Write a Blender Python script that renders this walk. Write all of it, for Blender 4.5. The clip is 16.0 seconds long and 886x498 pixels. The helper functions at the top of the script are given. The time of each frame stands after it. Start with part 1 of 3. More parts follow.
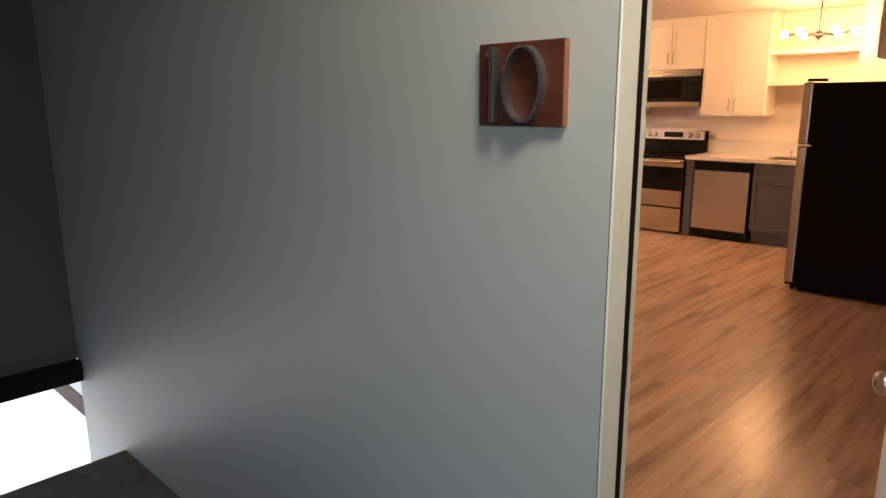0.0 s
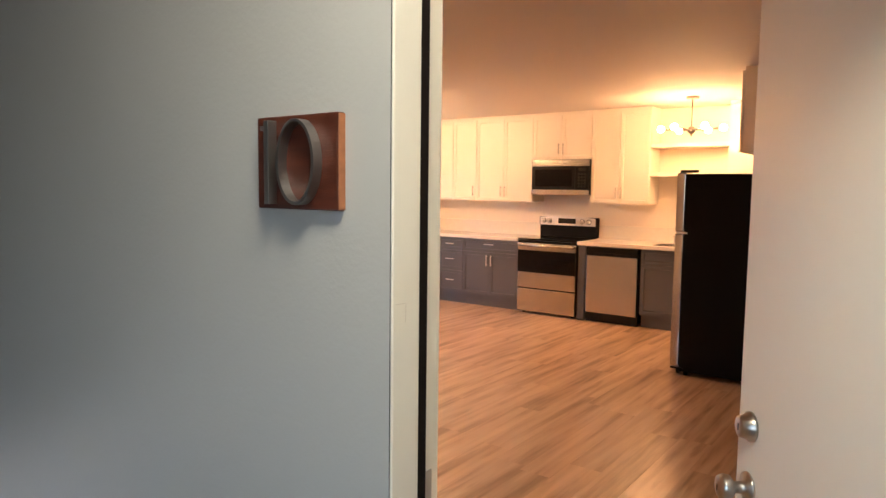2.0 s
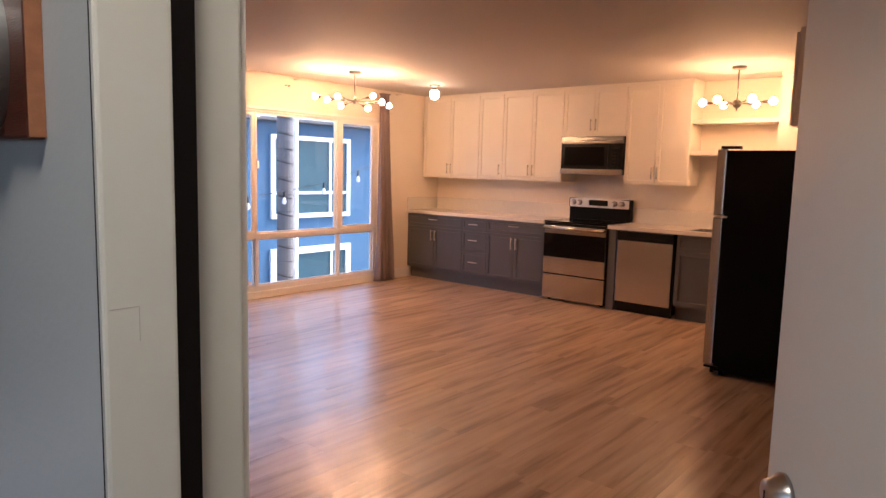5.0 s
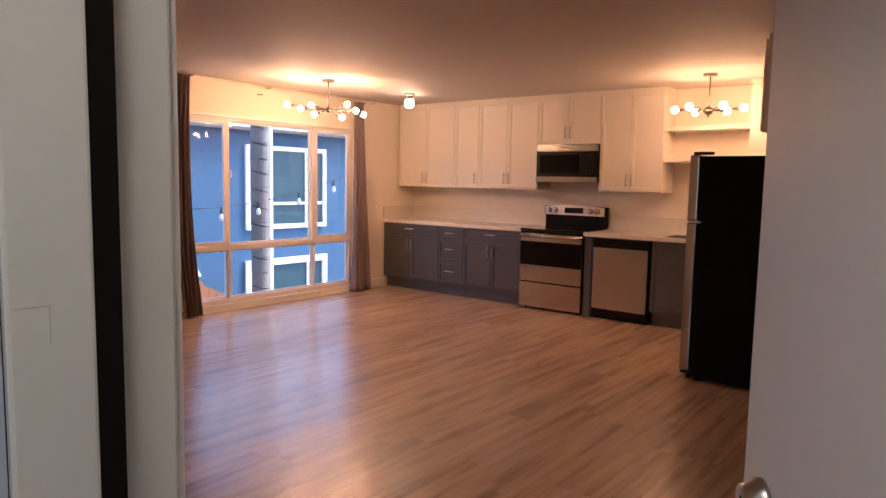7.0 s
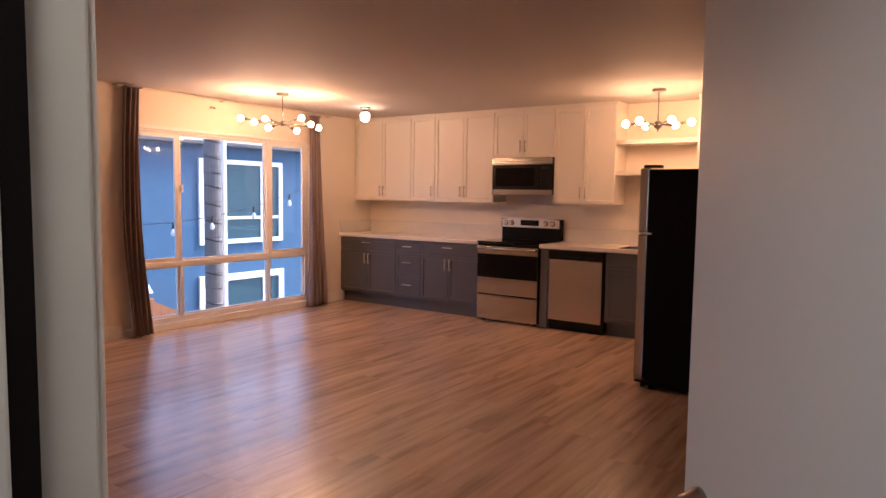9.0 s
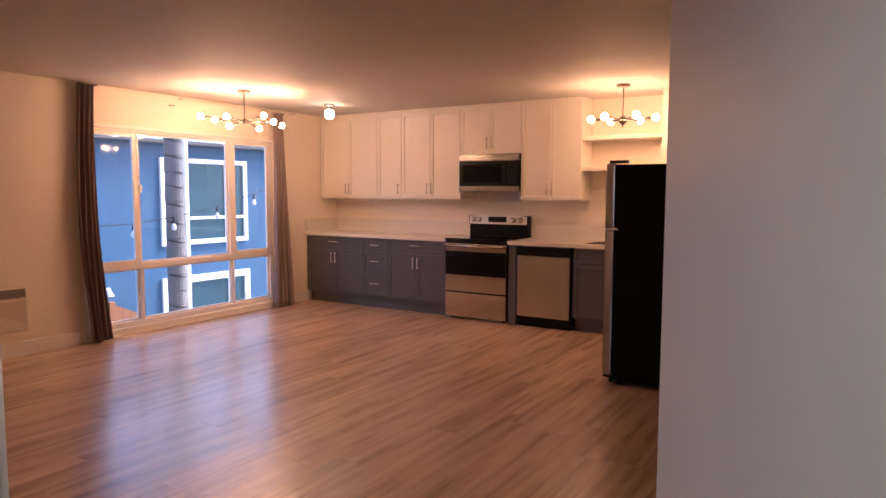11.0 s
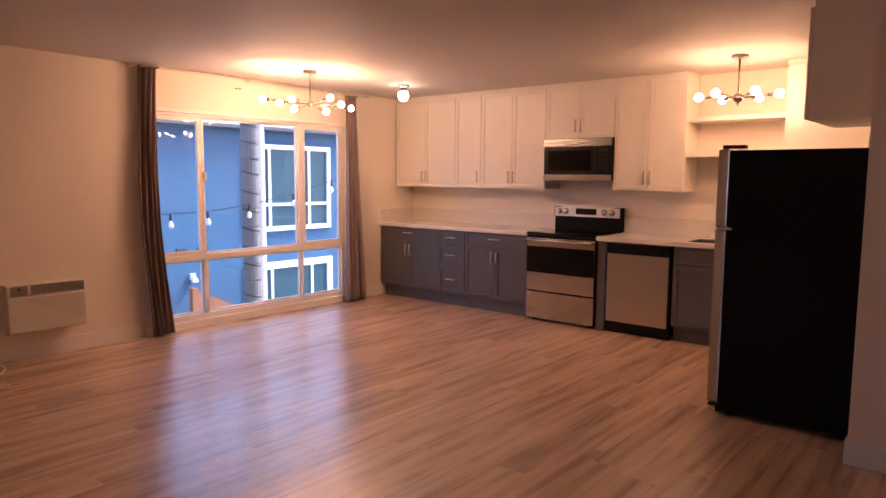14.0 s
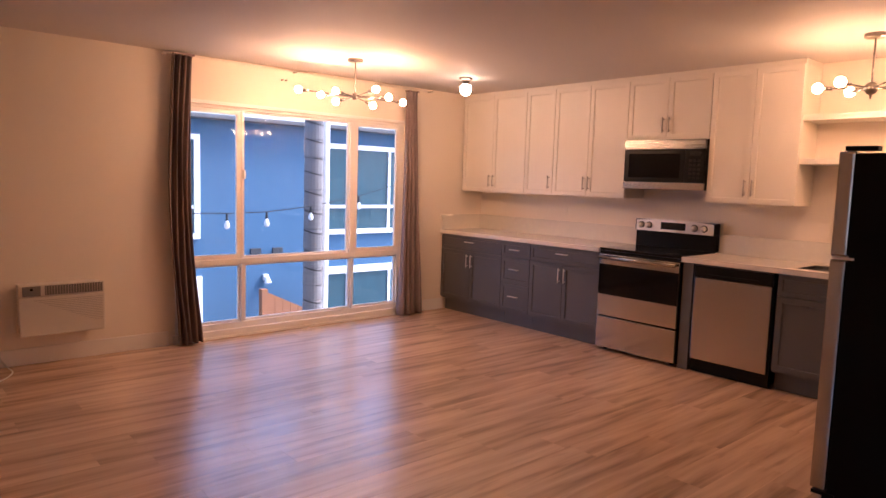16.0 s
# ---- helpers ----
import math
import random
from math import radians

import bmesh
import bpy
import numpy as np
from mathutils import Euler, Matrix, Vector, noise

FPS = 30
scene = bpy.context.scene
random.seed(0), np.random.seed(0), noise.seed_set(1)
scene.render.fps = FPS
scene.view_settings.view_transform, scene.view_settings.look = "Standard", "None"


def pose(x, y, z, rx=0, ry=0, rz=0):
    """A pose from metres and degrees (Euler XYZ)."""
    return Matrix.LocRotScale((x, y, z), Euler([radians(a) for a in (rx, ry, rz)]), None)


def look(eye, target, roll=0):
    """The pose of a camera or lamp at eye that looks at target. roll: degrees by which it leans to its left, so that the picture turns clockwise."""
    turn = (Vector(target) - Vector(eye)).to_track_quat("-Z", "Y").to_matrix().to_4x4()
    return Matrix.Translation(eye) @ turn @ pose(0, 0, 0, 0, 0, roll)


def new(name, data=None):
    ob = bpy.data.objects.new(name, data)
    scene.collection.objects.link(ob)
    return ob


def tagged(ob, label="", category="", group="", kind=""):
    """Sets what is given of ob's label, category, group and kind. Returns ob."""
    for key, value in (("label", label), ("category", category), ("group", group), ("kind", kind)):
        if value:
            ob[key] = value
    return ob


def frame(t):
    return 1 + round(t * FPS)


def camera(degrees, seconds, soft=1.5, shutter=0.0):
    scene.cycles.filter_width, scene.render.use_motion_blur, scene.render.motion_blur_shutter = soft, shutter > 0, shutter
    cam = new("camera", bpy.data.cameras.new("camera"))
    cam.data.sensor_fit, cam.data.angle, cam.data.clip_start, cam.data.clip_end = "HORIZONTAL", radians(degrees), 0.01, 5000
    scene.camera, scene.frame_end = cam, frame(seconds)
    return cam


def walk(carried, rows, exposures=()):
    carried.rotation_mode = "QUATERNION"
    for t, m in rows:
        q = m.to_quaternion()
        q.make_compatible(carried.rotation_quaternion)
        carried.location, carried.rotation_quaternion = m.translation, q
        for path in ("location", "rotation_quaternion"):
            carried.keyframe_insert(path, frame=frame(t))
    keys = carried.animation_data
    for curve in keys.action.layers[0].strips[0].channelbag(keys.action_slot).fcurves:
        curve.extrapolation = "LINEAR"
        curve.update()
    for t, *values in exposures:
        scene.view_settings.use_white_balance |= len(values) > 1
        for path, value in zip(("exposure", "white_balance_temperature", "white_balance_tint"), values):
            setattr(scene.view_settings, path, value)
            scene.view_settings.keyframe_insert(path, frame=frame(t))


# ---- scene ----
cam = camera(67.2, 16.0)
PATH = [
    (0, (6.203, -0.980, 1.503), (4.853, 0.431, 1.076), -0.3),
    (0.5, (6.224, -0.963, 1.530), (4.884, 0.503, 1.303), -1.0),
    (1, (6.253, -0.915, 1.527), (4.965, 0.606, 1.365), -0.4),
    (1.5, (6.292, -0.836, 1.513), (5.060, 0.731, 1.353), 0.6),
    (2, (6.272, -0.716, 1.496), (5.087, 0.885, 1.317), 0.7),
    (2.5, (6.227, -0.528, 1.492), (5.082, 1.102, 1.309), 1.3),
    (3, (6.212, -0.396, 1.498), (5.040, 1.215, 1.320), 1.6),
    (3.5, (6.221, -0.289, 1.493), (4.989, 1.275, 1.298), 2.2),
    (4, (6.201, -0.247, 1.478), (4.918, 1.270, 1.248), 1.7),
    (6.3, (6.158, -0.174, 1.422), (4.902, 1.365, 1.195), 1.3),
    (6.5, (6.149, -0.165, 1.422), (4.901, 1.382, 1.202), 1.5),
    (7, (6.173, -0.170, 1.424), (4.945, 1.395, 1.223), 1.1),
    (7.5, (6.173, -0.158, 1.426), (4.966, 1.427, 1.245), 0.5),
    (8, (6.177, -0.162, 1.426), (4.986, 1.436, 1.258), 0.5),
    (8.5, (6.184, -0.152, 1.429), (5.024, 1.464, 1.266), 0.4),
    (9, (6.191, -0.153, 1.430), (5.058, 1.487, 1.269), 0.8),
    (9.5, (6.196, -0.136, 1.439), (5.098, 1.527, 1.273), 0.3),
    (10, (6.192, -0.111, 1.439), (5.126, 1.572, 1.270), 0.4),
    (10.2, (6.195, -0.107, 1.439), (5.140, 1.584, 1.270), 0.2),
    (12.3, (6.078, 0.050, 1.426), (5.007, 1.731, 1.255), -0.3),
    (12.5, (6.060, 0.108, 1.439), (4.967, 1.773, 1.263), -0.2),
    (13, (5.987, 0.308, 1.456), (4.825, 1.926, 1.286), 0.2),
    (13.5, (5.953, 0.444, 1.467), (4.732, 2.017, 1.277), 0.6),
    (14, (5.907, 0.523, 1.465), (4.634, 2.051, 1.252), 0.4),
    (14.5, (5.806, 0.673, 1.457), (4.500, 2.168, 1.212), -0.2),
    (15, (5.696, 0.875, 1.457), (4.380, 2.361, 1.212), -0.6),
    (15.5, (5.655, 1.113, 1.451), (4.282, 2.549, 1.218), 0.0),
    (16, (5.674, 1.401, 1.461), (4.183, 2.719, 1.257), 1.8),
]
EXPOSURES = [(0, 3.05, 6450, 10), (1.0, 3.3, 6450, 10), (2.5, 3.3, 6400, 11), (3.5, 2.95, 6200, 13), (4.2, 2.65, 6000, 15), (6.3, 2.1, 5700, 19), (9, 2.05, 5700, 22), (12.3, 2.2, 5650, 25), (16, 2.2, 5550, 25)]
walk(cam, [(t, look(eye, target, roll)) for t, eye, target, roll in PATH], EXPOSURES)

# ---- light ----
world = bpy.data.worlds.new("sky")
scene.world = world
world.use_nodes = True
wn = world.node_tree
sky = wn.nodes.new("ShaderNodeTexSky")
sky.sky_type, sky.sun_disc, sky.sun_elevation, sky.sun_rotation = "NISHITA", False, radians(48), radians(21.8)
sky.dust_density = 3.0
wn.links.new(sky.outputs[0], wn.nodes["Background"].inputs[0])
wn.nodes["Background"].inputs[1].default_value = 0.15
sun = new("sun", bpy.data.lights.new("sun", "SUN"))
sun.data.energy, sun.data.angle, sun.data.color = 1.5, radians(12), (1.0, 0.95, 0.88)
sun.matrix_world = look((8.0, 20, 24.0), (0, 0, 0))


# added fill from an unseen opening opposite the entry door, and daylight from the open stair at the hall's end
for name_, size, energy, eye, at in (("hall_added_fill", (1.2, 1.3), 0.06, (6.3, -2.22, 1.45), (6.3, 0.0, 1.45)),
                                     ("open_stair_daylight", (2.2, 1.3), 0.42, (1.9, -1.12, -0.5), (5.0, -1.12, -0.5))):
    day = new(name_, bpy.data.lights.new(name_, "AREA"))
    day.data.shape, day.data.size, day.data.size_y = "RECTANGLE", *size
    day.data.energy, day.data.color = energy, (1.0, 0.96, 0.92)
    day.matrix_world = look(eye, at)

# ---- materials ----


def mat(name, colour, rough=0.5, metal=0.0, vary=0.06, scale=3.0, bump=0.05, grain=120.0, spec=0.5, stretch=(1, 1, 1)):
    m = bpy.data.materials.new(name)
    m.use_nodes = True
    n, l = m.node_tree.nodes, m.node_tree.links
    b = n["Principled BSDF"]
    b.inputs["Roughness"].default_value, b.inputs["Metallic"].default_value = rough, metal
    b.inputs["Specular IOR Level"].default_value = spec
    co = n.new("ShaderNodeTexCoord")
    mp = n.new("ShaderNodeMapping")
    mp.inputs["Scale"].default_value = stretch
    l.new(co.outputs["Object"], mp.inputs[0])
    big, fine = n.new("ShaderNodeTexNoise"), n.new("ShaderNodeTexNoise")
    big.inputs["Scale"].default_value, big.inputs["Detail"].default_value = scale, 4
    fine.inputs["Scale"].default_value, fine.inputs["Detail"].default_value = grain, 3
    l.new(mp.outputs[0], big.inputs["Vector"])
    l.new(mp.outputs[0], fine.inputs["Vector"])
    mix = n.new("ShaderNodeMix")
    mix.data_type = "RGBA"
    lo = [max(0, c * (1 - vary)) for c in colour]
    hi = [min(1, c * (1 + vary)) for c in colour]
    mix.inputs["A"].default_value, mix.inputs["B"].default_value = (*lo, 1), (*hi, 1)
    l.new(big.outputs["Fac"], mix.inputs["Factor"])
    l.new(mix.outputs["Result"], b.inputs["Base Color"])
    mr = n.new("ShaderNodeMapRange")
    mr.inputs["To Min"].default_value, mr.inputs["To Max"].default_value = max(0.02, rough - 0.08), min(1, rough + 0.08)
    l.new(big.outputs["Fac"], mr.inputs["Value"])
    l.new(mr.outputs[0], b.inputs["Roughness"])
    if bump:
        bp = n.new("ShaderNodeBump")
        bp.inputs["Strength"].default_value, bp.inputs["Distance"].default_value = bump, 0.004
        l.new(fine.outputs["Fac"], bp.inputs["Height"])
        l.new(bp.outputs[0], b.inputs["Normal"])
    return m


def wood_floor():
    m = mat("vinyl_plank", (0.2, 0.1, 0.055), 0.3)
    n, l = m.node_tree.nodes, m.node_tree.links
    b = n["Principled BSDF"]
    co, info = n.new("ShaderNodeTexCoord"), n.new("ShaderNodeObjectInfo")
    add = n.new("ShaderNodeVectorMath")
    sc = n.new("ShaderNodeVectorMath")
    sc.operation = "SCALE"
    one = n.new("ShaderNodeCombineXYZ")
    for k in range(3):
        one.inputs[k].default_value = (7.3, 41.0, 3.1)[k]
    l.new(one.outputs[0], sc.inputs[0])
    l.new(info.outputs["Random"], sc.inputs["Scale"])
    l.new(co.outputs["Object"], add.inputs[0])
    l.new(sc.outputs[0], add.inputs[1])
    mp = n.new("ShaderNodeMapping")
    mp.inputs["Scale"].default_value = (10, 0.75, 5)
    l.new(add.outputs[0], mp.inputs[0])
    g1, g2 = n.new("ShaderNodeTexNoise"), n.new("ShaderNodeTexNoise")
    g1.inputs["Scale"].default_value, g1.inputs["Detail"].default_value, g1.inputs["Distortion"].default_value = 1.5, 3.0, 0.15
    g2.inputs["Scale"].default_value, g2.inputs["Detail"].default_value = 9, 5
    l.new(mp.outputs[0], g1.inputs["Vector"])
    l.new(mp.outputs[0], g2.inputs["Vector"])
    ramp = n.new("ShaderNodeValToRGB")
    e = ramp.color_ramp.elements
    e[0].position, e[0].color = 0.20, (0.29, 0.178, 0.105, 1)
    e[1].position, e[1].color = 0.78, (0.68, 0.465, 0.30, 1)
    mid = e.new(0.45)
    mid.color = (0.53, 0.35, 0.215, 1)
    ma = n.new("ShaderNodeMath")
    ma.operation = "MULTIPLY_ADD"
    ma.inputs[1].default_value = 0.07
    l.new(g2.outputs["Fac"], ma.inputs[0])
    mb = n.new("ShaderNodeMath")
    mb.operation = "MULTIPLY_ADD"
    mb.inputs[1].default_value, mb.inputs[2].default_value = 1.50, -0.275
    l.new(g1.outputs["Fac"], mb.inputs[0])
    l.new(mb.outputs[0], ma.inputs[2])
    l.new(ma.outputs[0], ramp.inputs[0])
    hs = n.new("ShaderNodeHueSaturation")
    mr = n.new("ShaderNodeMapRange")
    mr.inputs["To Min"].default_value, mr.inputs["To Max"].default_value = 0.88, 1.10
    l.new(info.outputs["Random"], mr.inputs["Value"])
    l.new(mr.outputs[0], hs.inputs["Value"])
    # short dark streaks and knots along the plank
    mp2 = n.new("ShaderNodeMapping")
    mp2.inputs["Scale"].default_value = (19, 1.9, 5)
    l.new(add.outputs[0], mp2.inputs[0])
    g3 = n.new("ShaderNodeTexNoise")
    g3.inputs["Scale"].default_value, g3.inputs["Detail"].default_value, g3.inputs["Distortion"].default_value = 1.0, 2.0, 0.4
    l.new(mp2.outputs[0], g3.inputs["Vector"])
    st = n.new("ShaderNodeMapRange")
    st.inputs["From Min"].default_value, st.inputs["From Max"].default_value = 0.63, 0.78
    st.inputs["To Max"].default_value = 0.42
    l.new(g3.outputs["Fac"], st.inputs["Value"])
    dk = n.new("ShaderNodeMix")
    dk.data_type = "RGBA"
    dk.inputs["B"].default_value = (0.13, 0.066, 0.037, 1)
    l.new(st.outputs[0], dk.inputs["Factor"])
    l.new(ramp.outputs[0], dk.inputs["A"])
    l.new(dk.outputs["Result"], hs.inputs["Color"])
    l.new(hs.outputs[0], b.inputs["Base Color"])
    rr = n.new("ShaderNodeMapRange")
    rr.inputs["To Min"].default_value, rr.inputs["To Max"].default_value = 0.36, 0.42
    b.inputs["Specular IOR Level"].default_value = 0.3
    b.inputs["Coat Weight"].default_value, b.inputs["Coat Roughness"].default_value, b.inputs["Coat IOR"].default_value = 1.0, 0.26, 1.56
    l.new(g1.outputs["Fac"], rr.inputs["Value"])
    l.new(rr.outputs[0], b.inputs["Roughness"])
    return m


def glass_pane():
    m = bpy.data.materials.new("window_glass")
    m.use_nodes = True
    n, l = m.node_tree.nodes, m.node_tree.links
    n.remove(n["Principled BSDF"])
    lw, po, tr, gl, mx = (n.new("ShaderNode" + k) for k in ("LayerWeight", "Math", "BsdfTransparent", "BsdfGlossy", "MixShader"))
    lw.inputs["Blend"].default_value, gl.inputs["Roughness"].default_value = 0.5, 0.01
    po.operation = "MULTIPLY_ADD"
    po.inputs[1].default_value, po.inputs[2].default_value = 0.10, 0.012
    tr.inputs["Color"].default_value = (0.95, 0.97, 0.98, 1)
    l.new(lw.outputs["Facing"], po.inputs[0])
    l.new(po.outputs[0], mx.inputs[0])
    l.new(tr.outputs[0], mx.inputs[1])
    l.new(gl.outputs[0], mx.inputs[2])
    l.new(mx.outputs[0], n["Material Output"].inputs[0])
    return m


def glow(name, colour, strength):
    m = bpy.data.materials.new(name)
    m.use_nodes = True
    b = m.node_tree.nodes["Principled BSDF"]
    b.inputs["Base Color"].default_value = (0.9, 0.85, 0.75, 1)
    b.inputs["Emission Color"].default_value = (*colour, 1)
    b.inputs["Emission Strength"].default_value = strength
    return m


WALL = mat("warm_white_wall_paint", (0.85, 0.765, 0.65), 0.55, vary=0.03, scale=1.3, bump=0.10, grain=160)
HALL = mat("grey_hall_wall_paint", (0.46, 0.452, 0.42), 0.5, vary=0.05, scale=1.6, bump=0.14, grain=110)
CEIL = mat("ceiling_paint", (0.62, 0.58, 0.54), 0.7, vary=0.03, scale=1.0, bump=0.22, grain=85)
TRIM = mat("white_trim_paint", (0.85, 0.82, 0.78), 0.38, vary=0.03, scale=4, bump=0.03)
JAMB = mat("scuffed_cream_jamb_paint", (0.72, 0.675, 0.575), 0.42, vary=0.09, scale=7, bump=0.06, grain=60)
DOORP = mat("door_paint", (0.74, 0.71, 0.645), 0.42, vary=0.02, scale=2, bump=0.05, grain=90)
RUBBER = mat("black_weatherstrip", (0.010, 0.007, 0.006), 0.8, bump=0.1, spec=0.1)
CABW = mat("white_cabinet_paint", (0.82, 0.765, 0.675), 0.36, vary=0.02, scale=3, bump=0.02)
CABG = mat("charcoal_cabinet_paint", (0.098, 0.097, 0.098), 0.40, vary=0.08, scale=5, bump=0.03)
QUARTZ = mat("white_quartz", (0.76, 0.715, 0.64), 0.24, vary=0.05, scale=26, bump=0.0)
STEEL = mat("brushed_stainless", (0.50, 0.48, 0.455), 0.20, 1.0, vary=0.06, scale=6, bump=0.05, grain=60, stretch=(0.3, 0.3, 26))
STEELW = mat("wavy_stainless_sheet", (0.50, 0.48, 0.455), 0.14, 1.0, vary=0.05, scale=6, bump=0.55, grain=9, stretch=(1.2, 1, 0.12))
# copy of the stainless, darkened to hold down lamp light on the microwave's top trim
STEELD = mat("dimmed_brushed_stainless", (0.26, 0.25, 0.235), 0.28, 1.0, vary=0.06, scale=6, bump=0.05, grain=60, stretch=(0.3, 0.3, 26))
NICKELD = mat("dull_satin_nickel", (0.45, 0.42, 0.38), 0.32, 1.0, vary=0.06, scale=20, bump=0.03)
LAMPM = mat("dark_nickel_lamp_metal", (0.24, 0.215, 0.19), 0.30, 1.0, vary=0.06, scale=20, bump=0.02)
NICKEL = mat("brushed_nickel", (0.80, 0.76, 0.70), 0.38, 1.0, vary=0.05, scale=20, bump=0.03)
CHROME = mat("chrome", (0.78, 0.77, 0.75), 0.1, 1.0, vary=0.02, bump=0.0)
BLACK = mat("black_enamel", (0.007, 0.007, 0.007), 0.3, vary=0.2, scale=4, bump=0.02, grain=300, spec=0.15)
FRIDGE = mat("black_fridge_side", (0.005, 0.0045, 0.0045), 0.6, vary=0.15, scale=3, bump=0.15, grain=260, spec=0.12)
BGLASS = mat("black_oven_glass", (0.005, 0.005, 0.006), 0.07, vary=0.1, bump=0.0, spec=0.22)
DISPLAY = mat("dark_display", (0.01, 0.014, 0.016), 0.15, bump=0.0)
CLOTH = mat("taupe_curtain_cloth", (0.25, 0.19, 0.178), 0.85, vary=0.22, scale=9, bump=0.3, grain=420, stretch=(1, 1, 0.25))
FRAMEW = mat("white_vinyl_window_frame", (0.82, 0.80, 0.77), 0.42, vary=0.03, scale=5, bump=0.02)
ACP = mat("beige_plastic", (0.74, 0.68, 0.59), 0.45, vary=0.04, scale=8, bump=0.04)
ACD = mat("grey_plastic", (0.22, 0.20, 0.18), 0.5, vary=0.1, scale=8, bump=0.04)
ACG = mat("shaded_beige_plastic", (0.52, 0.46, 0.39), 0.5, vary=0.05, scale=8, bump=0.02)
VENT = mat("dark_vent_metal", (0.03, 0.032, 0.036), 0.6, bump=0.05)
PLANK = wood_floor()
UNDER = mat("floor_underlay", (0.12, 0.07, 0.045), 0.8)
# hall shade put into the base colour, which also cuts bounced light
SHADEH = mat("shaded_hall_paint", (0.10, 0.10, 0.10), 0.8, vary=0.1, scale=2, bump=0.2)
CEMENT = mat("hall_carpet", (0.14, 0.125, 0.115), 0.95, vary=0.5, scale=14, bump=0.9, grain=55)
PLAQUE = mat("red_stained_wood", (0.085, 0.020, 0.009), 0.42, vary=0.8, scale=3.2, bump=0.18, grain=40, stretch=(2.2, 8, 22))
PLAQUE_EDGE = mat("raw_orange_wood_edge", (0.34, 0.13, 0.055), 0.5, vary=0.35, scale=6, bump=0.15, grain=50, stretch=(3, 8, 14))
NUMERAL = mat("brushed_steel_numeral", (0.36, 0.35, 0.33), 0.42, 1.0, vary=0.12, scale=30, bump=0.06, grain=120)
BLUE = mat("blue_grey_stucco", (0.044, 0.112, 0.20), 0.8, vary=0.06, scale=0.9, bump=0.4, grain=60)
EXTW = mat("exterior_white_trim", (0.90, 0.90, 0.90), 0.5, vary=0.04, scale=4, bump=0.05)
TEAL = mat("teal_curtain_behind_glass", (0.020, 0.070, 0.095), 0.35, vary=0.6, scale=5, bump=0.1, stretch=(1, 7, 0.3))
BARK = mat("grey_palm_bark", (0.20, 0.185, 0.18), 0.85, vary=0.3, scale=9, bump=0.5, grain=40, stretch=(1, 1, 3))
BARKD = mat("dark_palm_ring", (0.07, 0.062, 0.058), 0.9, vary=0.3, scale=9, bump=0.4)
CEDAR = mat("orange_cedar_board", (0.27, 0.105, 0.042), 0.7, vary=0.25, scale=4, bump=0.2, grain=40, stretch=(4, 4, 1))
ROOFG = mat("roof_felt", (0.12, 0.12, 0.125), 0.9, vary=0.2, scale=3, bump=0.3)
EARTH = mat("courtyard_paving", (0.30, 0.29, 0.27), 0.9, vary=0.2, scale=1.5, bump=0.4, grain=30)
CABLEM = mat("white_cable", (0.75, 0.73, 0.68), 0.5, bump=0.0)
CORD = mat("black_cord", (0.012, 0.012, 0.014), 0.6, bump=0.0)
CLEARB = mat("pale_bulb_glass", (0.80, 0.83, 0.86), 0.1, vary=0.02, bump=0.0)
GLASS = glass_pane()
BULB = glow("warm_bulb", (1.0, 0.52, 0.23), 58)
BULB2 = glow("warm_kitchen_bulb", (1.0, 0.52, 0.23), 29)
JAR = glow("warm_jar_glass", (1.0, 0.68, 0.40), 9)

# ---- mesh helpers ----


def box(bm, x0, x1, y0, y1, z0, z1, bevel=0.0):
    r = bmesh.ops.create_cube(bm, size=1.0, matrix=Matrix.Translation(((x0 + x1) / 2, (y0 + y1) / 2, (z0 + z1) / 2)) @ Matrix.Diagonal((x1 - x0, y1 - y0, z1 - z0, 1)))
    if bevel:
        edges = {e for v in r["verts"] for e in v.link_edges}
        bmesh.ops.bevel(bm, geom=list(edges), offset=bevel, segments=2, affect="EDGES", profile=0.6)
    return bm


def rod(bm, a, b, r0, r1=None, seg=16):
    a, b = Vector(a), Vector(b)
    d = b - a
    m = Matrix.Translation((a + b) / 2) @ d.to_track_quat("Z", "Y").to_matrix().to_4x4()
    bmesh.ops.create_cone(bm, cap_ends=True, segments=seg, radius1=r0, radius2=r0 if r1 is None else r1, depth=d.length, matrix=m)
    return bm


def ball(bm, c, r, seg=16, squash=(1, 1, 1)):
    bmesh.ops.create_uvsphere(bm, u_segments=seg, v_segments=seg // 2 + 2, radius=r, matrix=Matrix.Translation(c) @ Matrix.Diagonal((*squash, 1)))
    return bm


def lathe(bm, profile, seg=20):
    """A turned shape about z from (radius, height) pairs."""
    rings = []
    for r, z in profile:
        rings.append([bm.verts.new((r * math.cos(k * 2 * math.pi / seg), r * math.sin(k * 2 * math.pi / seg), z)) for k in range(seg)])
    for a, b in zip(rings, rings[1:]):
        for k in range(seg):
            bm.faces.new((a[k], a[(k + 1) % seg], b[(k + 1) % seg], b[k]))
    bm.faces.new(list(reversed(rings[0])))
    bm.faces.new(rings[-1])
    return bm


def tube(bm, pts, r, seg=8):
    for a, b in zip(pts, pts[1:]):
        rod(bm, a, b, r, r, seg)
    return bm


def part(name, bm, material, parent=None, label="", smooth=False):
    me = bpy.data.meshes.new(name)
    bmesh.ops.recalc_face_normals(bm, faces=bm.faces)
    bm.to_mesh(me)
    bm.free()
    me.materials.append(material)
    if smooth:
        for p in me.polygons:
            p.use_smooth = True
    ob = new(name, me)
    if parent:
        ob.parent = parent
    if label:
        ob["label"] = label
    return ob


def N():
    return bmesh.new()


